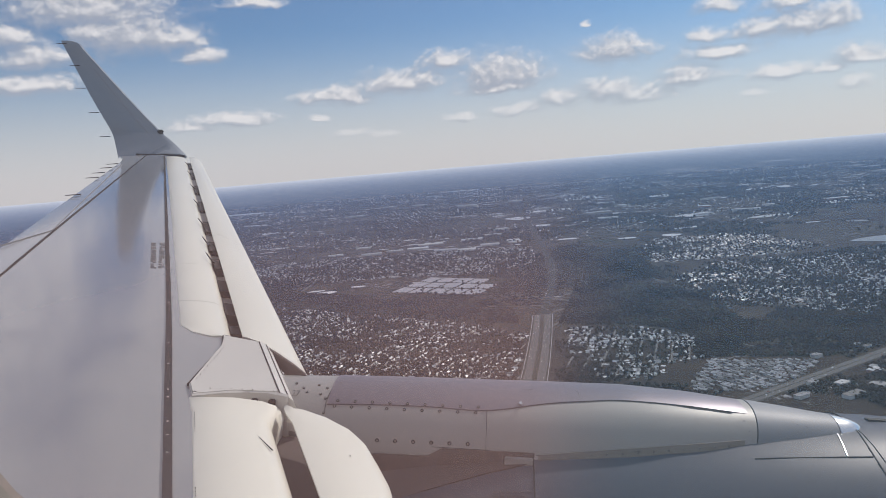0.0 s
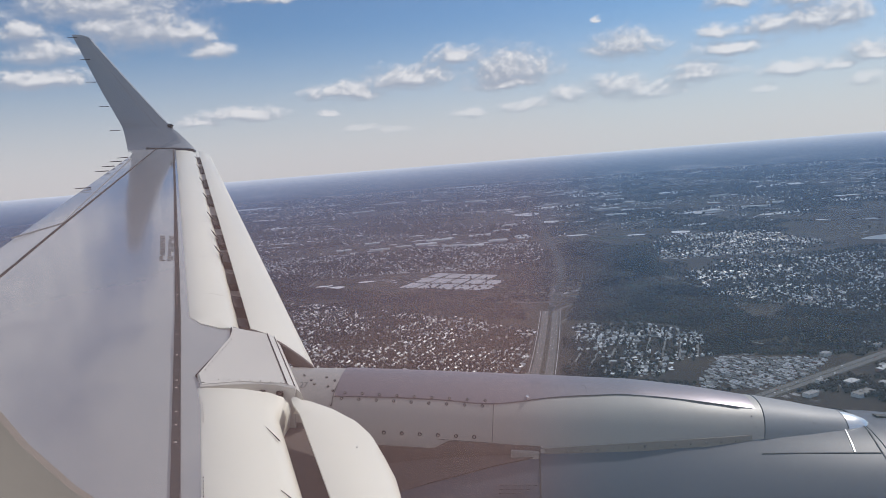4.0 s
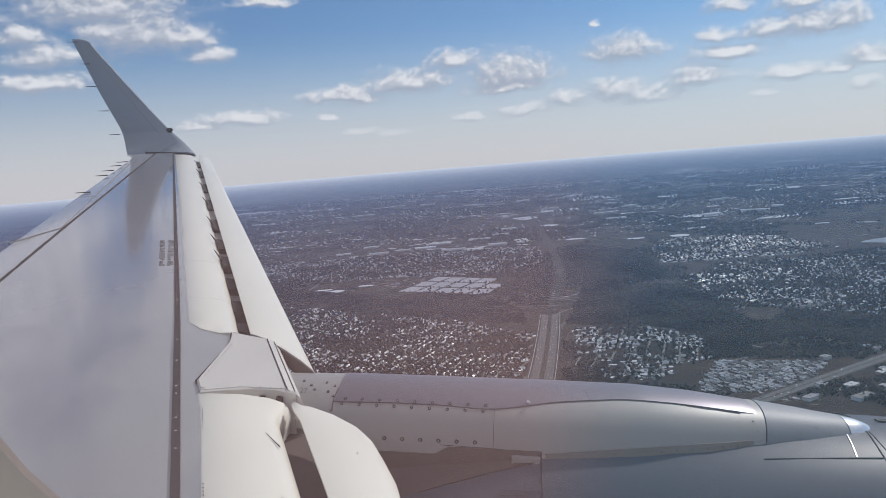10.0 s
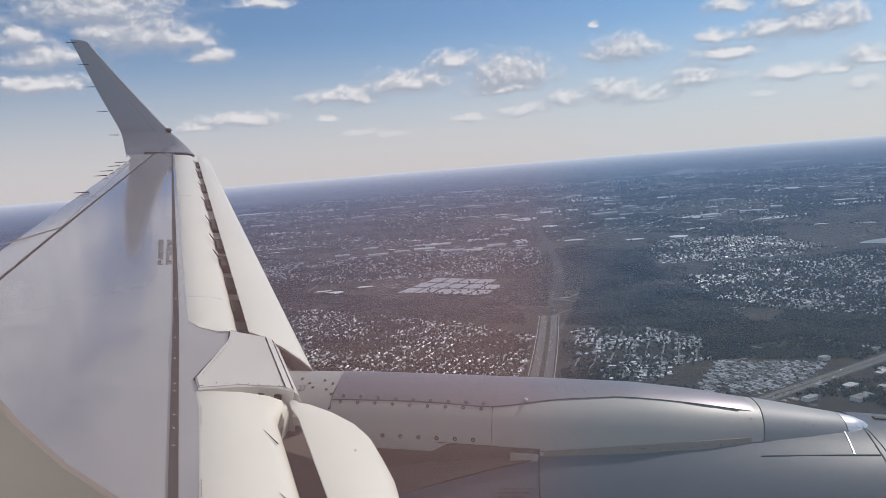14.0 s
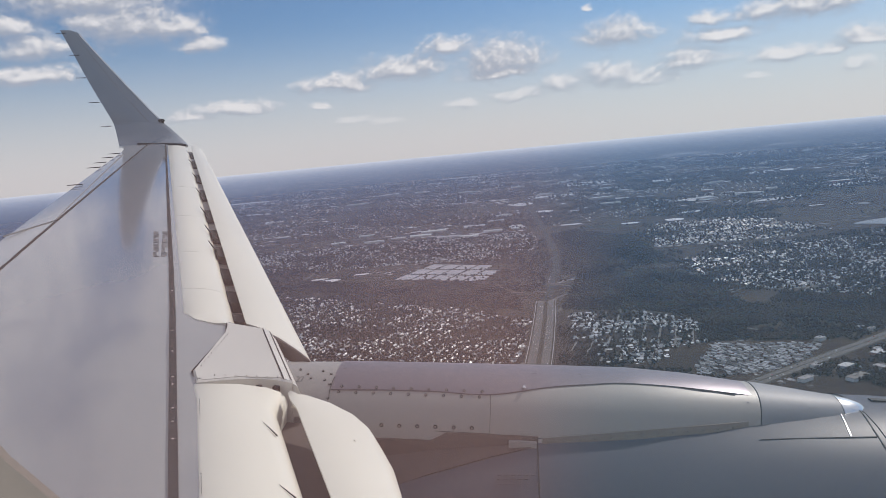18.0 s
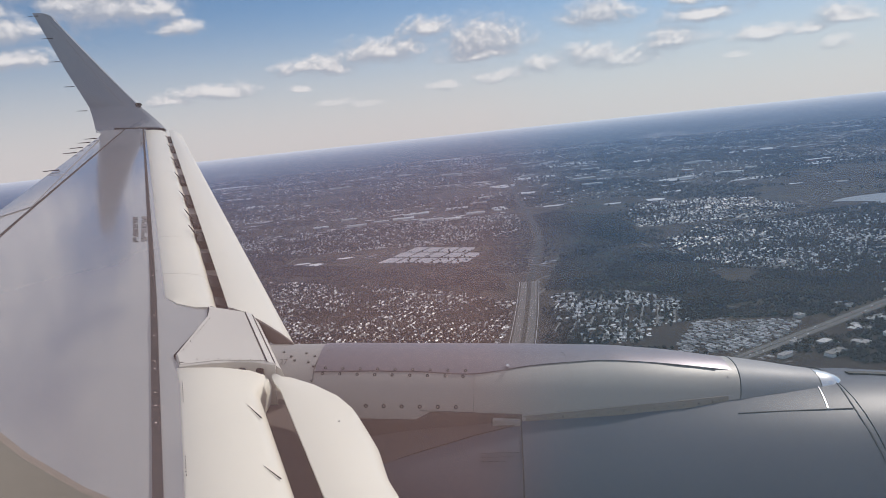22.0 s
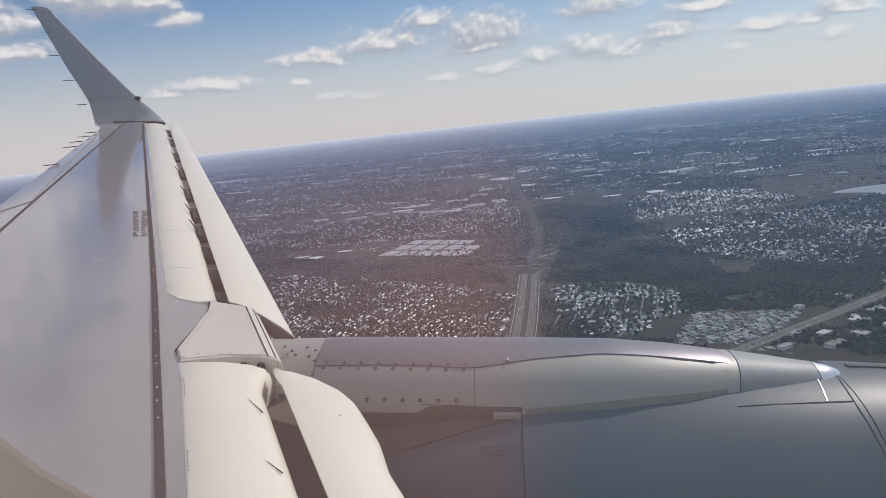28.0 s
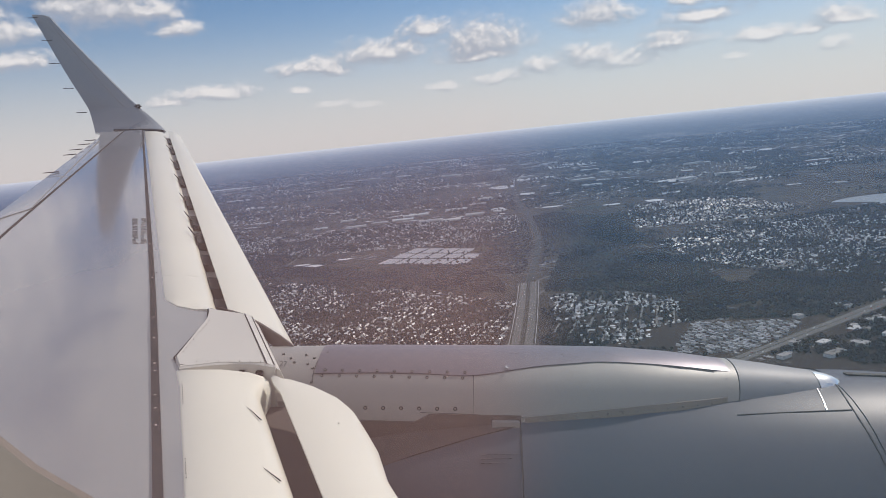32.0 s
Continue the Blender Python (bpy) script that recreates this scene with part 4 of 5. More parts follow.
part("cabin_floor", box((-0.95, -2.5, -0.60), (0.97, 0.1, -0.56)), M_CABIN, fuselage)
part("cabin_far_wall", box((-0.95, -2.54, -0.6), (0.97, -2.5, 0.70)), M_CABIN, fuselage)
for x in (-0.95, 0.93):
    part("cabin_end_wall", box((x, -2.5, -0.56), (x + 0.04, 0.1, 0.66)), M_CABIN, fuselage)


# ---------------------------------------------------------------- the land below
def ground_material():
    """Winter ground: brown woods, dull grass and remnants of snow."""
    m = bpy.data.materials.new("winter_ground")
    m.use_nodes = True
    nt = m.node_tree
    p = nt.nodes["Principled BSDF"]
    p.inputs["Roughness"].default_value = 0.95
    p.inputs["Specular IOR Level"].default_value = 0.1
    co = nt.nodes.new("ShaderNodeTexCoord")

    def nz(sc, det, rough=0.6):
        n = nt.nodes.new("ShaderNodeTexNoise")
        n.inputs["Scale"].default_value, n.inputs["Detail"].default_value = sc, det
        n.inputs["Roughness"].default_value = rough
        nt.links.new(co.outputs["Object"], n.inputs["Vector"])
        return n.outputs[0]

    def ramp(v, stops):
        r = nt.nodes.new("ShaderNodeValToRGB")
        while len(r.color_ramp.elements) < len(stops):
            r.color_ramp.elements.new(0.5)
        for e, (pos, col) in zip(r.color_ramp.elements, stops):
            e.position, e.color = pos, (*col, 1)
        nt.links.new(v, r.inputs[0])
        return r.outputs[0]

    woods = ramp(nz(0.012, 6), ((0.30, (0.030, 0.022, 0.020)), (0.48, (0.048, 0.035, 0.030)), (0.60, (0.062, 0.050, 0.040)), (0.75, (0.040, 0.032, 0.028))))
    grain = ramp(nz(0.9, 4, 0.7), ((0.3, (0.45, 0.45, 0.45)), (0.7, (1.35, 1.3, 1.25))))
    mul = nt.nodes.new("ShaderNodeMix")
    mul.data_type, mul.blend_type = "RGBA", "MULTIPLY"
    mul.inputs["Factor"].default_value = 1.0
    nt.links.new(woods, mul.inputs["A"])
    nt.links.new(grain, mul.inputs["B"])
    mottle = ramp(nz(0.07, 5, 0.65), ((0.32, (0.55, 0.55, 0.58)), (0.52, (1.0, 0.98, 0.95)), (0.72, (1.45, 1.45, 1.2))))
    mul2 = nt.nodes.new("ShaderNodeMix")
    mul2.data_type, mul2.blend_type = "RGBA", "MULTIPLY"
    mul2.inputs["Factor"].default_value = 1.0
    nt.links.new(mul.outputs["Result"], mul2.inputs["A"])
    nt.links.new(mottle, mul2.inputs["B"])
    snow = math_node(nt, "MULTIPLY", ramp(nz(0.02, 5), ((0.56, (0, 0, 0)), (0.66, (1, 1, 1)))), ramp(nz(0.35, 5, 0.7), ((0.56, (0, 0, 0)), (0.62, (1, 1, 1)))))
    mix = nt.nodes.new("ShaderNodeMix")
    mix.data_type = "RGBA"
    nt.links.new(snow, mix.inputs["Factor"])
    nt.links.new(mul2.outputs["Result"], mix.inputs["A"])
    mix.inputs["B"].default_value = (0.62, 0.64, 0.68, 1)
    nt.links.new(mix.outputs["Result"], p.inputs["Base Color"])
    return m


def island_material(name, stops, rough=0.8, spec=0.2, patch=0.0):
    """One colour a piece, drawn at random from a row of stops."""
    m = bpy.data.materials.new(name)
    m.use_nodes = True
    nt = m.node_tree
    p = nt.nodes["Principled BSDF"]
    p.inputs["Roughness"].default_value, p.inputs["Specular IOR Level"].default_value = rough, spec
    g = nt.nodes.new("ShaderNodeNewGeometry")
    oi = nt.nodes.new("ShaderNodeObjectInfo")
    v = math_node(nt, "FRACT", math_node(nt, "ADD", g.outputs["Random Per Island"], oi.outputs["Random"]))
    r = nt.nodes.new("ShaderNodeValToRGB")
    r.color_ramp.interpolation = "CONSTANT"
    while len(r.color_ramp.elements) < len(stops):
        r.color_ramp.elements.new(0.5)
    for e, (pos, col) in zip(r.color_ramp.elements, stops):
        e.position, e.color = pos, (*col, 1)
    nt.links.new(v, r.inputs[0])
    n = nt.nodes.new("ShaderNodeTexNoise")
    n.inputs["Scale"].default_value = 3.0
    co = nt.nodes.new("ShaderNodeTexCoord")
    nt.links.new(co.outputs["Object"], n.inputs["Vector"])
    mul = nt.nodes.new("ShaderNodeMix")
    mul.data_type, mul.blend_type = "RGBA", "MULTIPLY"
    mul.inputs["Factor"].default_value = 0.5
    nt.links.new(r.outputs[0], mul.inputs["A"])
    nt.links.new(n.outputs[0], mul.inputs["B"])
    last = mul.outputs["Result"]
    if patch:
        # stands of differing age: broad patches
        big = nt.nodes.new("ShaderNodeTexNoise")
        big.inputs["Scale"].default_value, big.inputs["Detail"].default_value = patch, 4.0
        nt.links.new(co.outputs["Object"], big.inputs["Vector"])
        tone = nt.nodes.new("ShaderNodeValToRGB")
        for e, (pos, col) in zip(tone.color_ramp.elements, ((0.36, (0.45, 0.45, 0.5)), (0.66, (1.7, 1.6, 1.45)))):
            e.position, e.color = pos, (*col, 1)
        nt.links.new(big.outputs[0], tone.inputs[0])
        vary = nt.nodes.new("ShaderNodeMix")
        vary.data_type, vary.blend_type = "RGBA", "MULTIPLY"
        vary.inputs["Factor"].default_value = 1.0
        nt.links.new(last, vary.inputs["A"])
        nt.links.new(tone.outputs[0], vary.inputs["B"])
        last = vary.outputs["Result"]
    nt.links.new(last, p.inputs["Base Color"])
    return m


M_GROUND = ground_material()
M_ROOF = island_material("shingle_and_snow_roofs", ((0.0, (0.08, 0.072, 0.07)), (0.22, (0.17, 0.15, 0.14)), (0.40, (0.88, 0.89, 0.91)), (0.72, (0.26, 0.24, 0.23)), (0.82, (0.66, 0.66, 0.67))), 0.32, 0.55)
M_SHOP = island_material("shop_roofs", ((0.0, (0.30, 0.30, 0.31)), (0.45, (0.16, 0.155, 0.15)), (0.75, (0.55, 0.56, 0.58))), 0.6, 0.3)
M_WALL = island_material("house_siding", ((0.0, (0.82, 0.81, 0.78)), (0.5, (0.60, 0.55, 0.49)), (0.68, (0.35, 0.20, 0.16)), (0.76, (0.76, 0.78, 0.80))))
M_FLATROOF = island_material("flat_roofs_with_snow", ((0.0, (0.80, 0.82, 0.85)), (0.6, (0.55, 0.56, 0.58)), (0.75, (0.85, 0.87, 0.89))), 0.5, 0.4)
M_TREE = island_material("bare_winter_trees", ((0.0, (0.058, 0.043, 0.037)), (0.3, (0.076, 0.057, 0.048)), (0.6, (0.050, 0.039, 0.035)), (0.92, (0.030, 0.038, 0.028))), 0.95, 0.05, 0.045)
M_ROAD = surface("salt_bleached_asphalt", (0.13, 0.125, 0.12), 0.8, 0.0, 0.0, 0.12, 0.4, 4.0, spec=0.08)
M_STREET = surface("street_asphalt", (0.19, 0.185, 0.18), 0.8, 0.0, 0.0, 0.12, 0.4, 4.0, spec=0.08)
M_DIM = surface("damp_asphalt", (0.05, 0.048, 0.047), 0.9, 0.0, 0.0, 0.12, 0.4, 4.0, spec=0.05)
M_VERGE = surface("dry_grass_verge", (0.06, 0.052, 0.042), 0.95, 0.0, 0.0, 0.2, 0.5, 5.0, spec=0.08)
M_SNOW = surface("old_snow", (0.64, 0.66, 0.69), 0.7, 0.0, 0.0, 0.08, 0.4, 3.0, spec=0.08)
M_LOT = surface("trodden_snow_and_gravel", (0.40, 0.40, 0.43), 0.8, 0.0, 0.0, 0.22, 0.25, 2.2, streak=(0.4, 1.6, 1), spec=0.05)
M_ICE = surface("frozen_lake_ice", (0.14, 0.175, 0.215), 0.4, 0.0, 0.0, 0.10, 0.03, 0.4)
LAND = Matrix.Identity(4)
rng = np.random.default_rng(7)


def mesh_object(name, verts, faces, material, label, category, kind="stuff"):
    me = bpy.data.meshes.new(name)
    me.from_pydata([tuple(v) for v in verts], [], faces)
    me.materials.append(material)
    me.update()
    return tagged(new(name, me), label, category, "", kind)


# ground: one sheet of rings out to the horizon
rad = [0, 20, 60, 110, 160, 220, 300, 420, 600, 850, 1200, 1700, 2400, 3300, 4300, 4940]
gv, gf = [(0, 0, 0)], []
NR = 96
for r in rad[1:]:
    for k in range(NR):
        gv.append((r * math.sin(2 * math.pi * k / NR), r * math.cos(2 * math.pi * k / NR), 0.0))
for k in range(NR):
    gf.append((0, 1 + (k + 1) % NR, 1 + k))
for i in range(len(rad) - 2):
    for k in range(NR):
        a, b = 1 + i * NR, 1 + (i + 1) * NR
        gf.append((a + k, a + (k + 1) % NR, b + (k + 1) % NR, b + k))
mesh_object("ground", gv, gf, M_GROUND, "brown winter countryside with bare woods and thin snow", "ground", "structure")


def ribbon(points, width, z, name, material, label, category, kind="structure", thick=0.05):
    """A road: a raised band along a row of points."""
    v, f = [], []
    n = len(points)
    for i, (x, y) in enumerate(points):
        a, b = points[max(0, i - 1)], points[min(n - 1, i + 1)]
        d = Vector((b[0] - a[0], b[1] - a[1])).normalized()
        w = width(i / (n - 1)) if callable(width) else width
        for s, zz in ((1, z), (-1, z), (-1, z - thick), (1, z - thick)):
            v.append((x - d.y * s * w / 2, y + d.x * s * w / 2, zz))
    for i in range(n - 1):
        a, b = 4 * i, 4 * i + 4
        f += [(a, a + 1, b + 1, b), (a + 1, a + 2, b + 2, b + 1), (a + 3, a, b, b + 3)]
    return mesh_object(name, v, f, material, label, category, kind)


def shifted(points, d):
    out = []
    for i, (x, y) in enumerate(points):
        a, b = points[max(0, i - 1)], points[min(len(points) - 1, i + 1)]
        u = Vector((b[0] - a[0], b[1] - a[1])).normalized()
        out.append((x + u.y * d, y - u.x * d))
    return out


HWY = curve_points([(5, 110), (17.4, 176), (24, 215), (29, 248)])
FAR = curve_points([(29, 248), (38.5, 295), (47, 350), (53, 430), (63, 600), (74, 800), (120, 1500)])
ribbon(FAR, 2.6, 0.06, "highway", M_DIM, "dark distant highway through the woods", "road")
ribbon(HWY, 7.6, 0.03, "highway_verge", M_VERGE, "pale dry grass strip beside the highway", "verge")
ribbon(shifted(HWY, 1.7), 2.1, 0.08, "highway", M_ROAD, "pale grey carriageway of a divided highway", "road")
ribbon(shifted(HWY, -1.7), 2.1, 0.08, "highway", M_ROAD, "pale grey carriageway of a divided highway", "road")
ART = curve_points([(-30, 95), (20, 126), (64.7, 153), (108, 179), (150, 206), (230, 280), (330, 420)])
ribbon(ART, 4.4, 0.03, "road_verge", M_VERGE, "dry grass strip beside the road", "verge")
ribbon(shifted(ART, 0.85), 1.45, 0.1, "main_road", M_ROAD, "pale straight main road through the suburb", "road")
ribbon(shifted(ART, -0.85), 1.45, 0.1, "main_road", M_ROAD, "pale straight main road through the suburb", "road")
for d in (-3.3, 3.3):
    ribbon(shifted(HWY, d), 0.13, 0.16, "highway_wall", M_LOT, "pale low wall along the highway", "wall", thick=0.16)
ribbon(curve_points([(2, 140), (11, 141.5), (22, 142)]), 1.0, 0.75, "overpass", M_ROAD, "road bridge over the highway", "bridge", thick=0.75)
RAMP = curve_points([(28, 238), (34, 252), (46, 258), (62, 250), (82, 246)])
ribbon(RAMP, 0.8, 0.09, "ramp_road", M_ROAD, "curved slip road of the interchange", "road")
AVE = curve_points([(-95, 150), (-80, 260), (-66, 400), (-52, 560)])
ribbon(AVE, 1.3, 0.06, "avenue", M_ROAD, "long straight pale avenue", "road")

# lesser roads and a rail line, each winding through the land
for keys, w, mat, nm, lab in (
        ([(35.0, 311.3), (45.9, 341.0), (58.4, 346.3), (76.6, 348.9), (94.5, 360.8)], 0.8, M_ROAD, "lane", "pale winding road by the interchange"),
        ([(38.8, 275.6), (46.8, 288.0), (55.4, 311.3), (57.8, 342.7)], 0.6, M_ROAD, "lane", "pale winding road by the interchange"),
        ([(41.1, 251.5), (38.3, 242.4), (32.6, 234.9), (28.6, 227.5)], 0.8, M_ROAD, "lane", "pale winding road by the interchange"),
        ([(-15.6, 287.7), (1.6, 291.0), (18.8, 289.2), (34.4, 277.4), (45.4, 260.8), (56.8, 235.6), (69.6, 219.3), (84.0, 208.6)], 0.9, M_ROAD, "lane", "pale winding road by the interchange"),
        ([(77.9, 330.1), (84.0, 285.5), (93.5, 252.8), (107.9, 232.9), (130.4, 217.4)], 0.8, M_ROAD, "lane", "pale winding road by the interchange"),
        ([(72.6, 222.5), (98.5, 244.0), (129.4, 264.5), (158.1, 287.8)], 0.7, M_ROAD, "lane", "pale winding road by the interchange"),
        ([(-150, 372), (-95, 344), (-40, 302), (5, 272), (36, 262)], 0.7, M_ROAD, "lane", "pale lane along the river woods"),
        ([(60, 258), (85, 250), (110, 231), (150, 240), (205, 264), (280, 330)], 0.7, M_ROAD, "lane", "pale lane between woods and houses"),
        ([(92, 345), (130, 300), (168, 252), (190, 222)], 0.6, M_ROAD, "lane", "pale lane through the suburb"),
        ([(-300, 600), (-120, 500), (0, 480), (120, 490), (330, 560)], 1.6, M_ROAD, "lane", "pale distant road past the warehouses"),
        ([(-140, 432), (-60, 412), (50, 396)], 0.8, M_ROAD, "lane", "pale suburban through road"),
        ([(-120, 318), (-70, 300), (-20, 268), (18, 238)], 0.9, M_DIM, "railway", "dark rail line at the edge of the woods"),
        ([(40, 232), (62, 214), (80, 186), (100, 178)], 0.6, M_ROAD, "lane", "pale lane at the edge of the woods"),
        ([(-60, 700), (40, 640), (160, 660), (340, 800)], 2.0, M_ROAD, "lane", "pale distant country road"),
        ([(-90, 232), (-50, 214), (-10, 198), (20, 192)], 0.6, M_ROAD, "lane", "pale street across the suburb"),
        ([(-30, 262), (-36, 222), (-44, 180)], 0.55, M_ROAD, "lane", "pale street down the suburb")):
    ribbon(curve_points(keys), w, 0.07, nm, mat, lab, "road")

LAKE = [(188, 356), (196, 372), (214, 380), (240, 378), (262, 366), (280, 340), (262, 318), (236, 322), (222, 312), (205, 310), (196, 318), (204, 330), (196, 345)]
LAKE = [(212 + (x - 212) * 0.8, 352 + (y - 345) * 0.42 + 5 * noise.noise((x * 0.1, y * 0.1, 1.0))) for x, y in LAKE]
lp = curve_points(LAKE + [LAKE[0]], 5)[:-1]
mesh_object("lake", [(x, y, 0.06) for x, y in lp] + [(x, y, -0.2) for x, y in lp],
            [tuple(range(len(lp)))] + [(i, i + len(lp), (i + 1) % len(lp) + len(lp), (i + 1) % len(lp)) for i in range(len(lp))],
            M_ICE, "pale frozen lake with wooded shores", "lake", "structure")


def near_line(x, y, pts, d):
    P = np.asarray(pts)
    return np.min((P[:, 0] - x) ** 2 + (P[:, 1] - y) ** 2) < d * d


PARK = [(48, 158), (62, 182), (87, 175), (75, 158), (66, 153)]
HW_D = np.array(curve_points([(5, 110), (17.4, 176), (27.1, 236), (38.5, 295), (47, 350), (53, 430), (63, 600), (74, 800), (120, 1500)], 60))
AR_D = np.array(curve_points([(-30, 95), (20, 126), (64.7, 153), (108, 179), (150, 206), (230, 280), (330, 420)], 60))


def keep_clear(x, y):
    return near_line(x, y, HW_D, 5.0 if y < 245 else 2.6) or near_line(x, y, AR_D, 2.6) or (46 < x < 90 and 150 < y < 185 and inside(x, y, PARK))


def inside(x, y, poly):
    c = False
    for (x1, y1), (x2, y2) in zip(poly, poly[1:] + poly[:1]):
        if (y1 > y) != (y2 > y) and x < (x2 - x1) * (y - y1) / (y2 - y1) + x1:
            c = not c
    return c


# ---- houses: a few shapes; the near ones are things of their own
def house_shape(w, d, h, r, ell=0.0):
    """Walls and a gabled roof with eaves, optionally with a wing; returns both as vertex and face lists."""
    wv = [(sx * w / 2, sy * d / 2, z) for z in (0, h) for sx, sy in ((-1, -1), (1, -1), (1, 1), (-1, 1))]
    wf = [(0, 1, 5, 4), (1, 2, 6, 5), (2, 3, 7, 6), (3, 0, 4, 7)]
    wv += [(-w / 2, 0, h + r), (w / 2, 0, h + r)]
    wf += [(4, 7, 8), (5, 9, 6)]
    e = 0.06
    rv = [(-w / 2 - e, -d / 2 - e, h - e * 0.6), (w / 2 + e, -d / 2 - e, h - e * 0.6), (w / 2 + e, 0, h + r + 0.03), (-w / 2 - e, 0, h + r + 0.03),
          (w / 2 + e, d / 2 + e, h - e * 0.6), (-w / 2 - e, d / 2 + e, h - e * 0.6)]
    rf = [(0, 1, 2, 3), (3, 2, 4, 5), (0, 3, 5), (1, 4, 2)]
    if ell:
        b = len(wv)
        x0, x1, y0, y1 = w * 0.05, w * 0.45, -d / 2 - ell, -d / 2 + 0.02
        wv += [(x0, y0, 0), (x1, y0, 0), (x1, y1, 0), (x0, y1, 0), (x0, y0, h * 0.8), (x1, y0, h * 0.8), (x1, y1, h * 0.8), (x0, y1, h * 0.8)]
        wf += [(b, b + 1, b + 5, b + 4), (b + 1, b + 2, b + 6, b + 5), (b + 3, b, b + 4, b + 7)]
        c, xm = len(rv), (x0 + x1) / 2
        rv += [(x0 - e, y0 - e, h * 0.78), (xm, y0 - e, h * 0.8 + r * 0.7), (x1 + e, y0 - e, h * 0.78), (x0 - e, y1 + d * 0.3, h * 0.78), (xm, y1 + d * 0.3, h * 0.8 + r * 0.7), (x1 + e, y1 + d * 0.3, h * 0.78)]
        rf += [(c, c + 1, c + 4, c + 3), (c + 1, c + 2, c + 5, c + 4)]
    return wv, wf, rv, rf


SHAPES = [house_shape(1.2, 0.58, 0.38, 0.21), house_shape(0.92, 0.6, 0.42, 0.23, 0.3), house_shape(1.5, 0.55, 0.28, 0.17, 0.25), house_shape(0.75, 0.58, 0.44, 0.22), house_shape(1.7, 0.62, 0.35, 0.2, 0.3)]
TRAILER = house_shape(1.2, 0.36, 0.26, 0.06)


class Joined:
    """Many pieces in one mesh."""

    def __init__(self):
        self.v, self.f, self.n = [], [], 0

    def add(self, verts, faces, x, y, turn, s=1.0, z=0.0):
        c, k = math.cos(turn) * s, math.sin(turn) * s
        P = np.asarray(verts, float)
        Q = np.empty_like(P)
        Q[:, 0], Q[:, 1], Q[:, 2] = P[:, 0] * c - P[:, 1] * k + x, P[:, 0] * k + P[:, 1] * c + y, P[:, 2] * s + z
        self.v.extend(map(tuple, Q.tolist()))
        self.f.extend(tuple(i + self.n for i in q) for q in faces)
        self.n += len(P)

    def make(self, name, material, label, category, kind="stuff"):
        return mesh_object(name, self.v, self.f, material, label, category, kind)


def house_model(i):
    wv, wf, rv, rf = SHAPES[i]
    ob = new("house")
    tagged(ob, "small pale suburban house with a pitched roof", "house", "houses of the suburb")
    for nm, v, f, m in (("walls", wv, wf, M_WALL), ("roof", rv, rf, M_ROOF)):
        me = bpy.data.meshes.new(nm)
        me.from_pydata(v, [], f)
        me.materials.append(m)
        c = new(nm, me)
        c.parent = ob
    return ob


walls, roofs, streets = Joined(), Joined(), Joined()
house_places, tree_places = [], []


def suburb(poly, turn, lot=2.4, depth=2.2, fill=0.85, every=1, snowy=0.0):
    """Rows of houses along parallel streets inside an outline."""
    P = np.array(poly)
    cx, cy = P.mean(axis=0)
    R = np.max(np.hypot(P[:, 0] - cx, P[:, 1] - cy))
    c, s = math.cos(turn), math.sin(turn)
    row = 0
    b = -R
    while b < R:
        for side in (0, 1):
            a = -R + (row % 3) * 0.7
            while a < R:
                a += lot * rng.uniform(0.85, 1.2)
                bb = b + (side * 2 - 1) * depth * 0.55 + rng.normal(0, 0.12)
                x, y = cx + a * c - bb * s, cy + a * s + bb * c
                if inside(x, y, poly) and not keep_clear(x, y):
                    # streets built up in patches, with gaps of park and wood
                    gap = noise.noise((x * 0.016, y * 0.016, 7.0)) < -0.08 if y > 460 else noise.noise((x * 0.05, y * 0.05, 7.0)) + 0.4 * noise.noise((x * 0.15, y * 0.15, 3.0)) < -0.16
                    if rng.random() < (fill * 0.12 if gap else fill):
                        house_places.append((x, y, turn + rng.normal(0, 0.05) + (math.pi / 2 if rng.random() < 0.3 else 0) + (math.pi if side else 0), int(rng.integers(5))))
                    for _ in range(2):
                        if rng.random() < 0.7:
                            tree_places.append((x + rng.normal(0, 0.9), y + rng.normal(0, 0.9), rng.uniform(0.6, 1.3)))
        L0, L1 = None, None
        a = -R
        while a < R:
            x, y = cx + a * c - b * s, cy + a * s + b * c
            ok = inside(x, y, poly) and not near_line(x, y, HW_D, 4.0)
            if ok and L0 is None:
                L0 = a
            if (not ok or a + 1.5 >= R) and L0 is not None:
                if a - L0 > 6:
                    m = (a + L0) / 2
                    hl = (a - L0) / 2
                    streets.add([(-hl, -0.3, 0.04), (hl, -0.3, 0.04), (hl, 0.3, 0.04), (-hl, 0.3, 0.04)], [(0, 1, 2, 3)], cx + m * c - b * s, cy + m * s + b * c, turn)
                L0 = None
            a += 1.5
        b += depth * 2.35
        row += 1


SUBURB_A = [(-88, 200), (-40, 178), (12, 168), (16, 186), (21, 222), (0, 246), (-30, 268), (-62, 292), (-90, 304), (-110, 260)]
suburb([(-88, 200), (-40, 178), (12, 168), (16, 186), (21, 222), (0, 246), (-30, 268), (-62, 292), (-90, 304), (-110, 260)], 1.15, 1.65, 1.75, 0.88)
suburb([(26, 178), (45, 168), (49, 180), (62, 182), (66, 206), (52, 222), (34, 226)], 1.25, 1.7, 1.8, 0.85)
suburb([(88, 255), (110, 222), (132, 212), (170, 225), (200, 260), (196, 300), (170, 322), (120, 330), (92, 300)], 0.5, 1.9, 2.0, 0.85)
suburb([(-130, 385), (-70, 360), (-30, 358), (30, 345), (44, 385), (46, 440), (-40, 452), (-120, 450)], 0.25, 2.2, 2.3, 0.8)
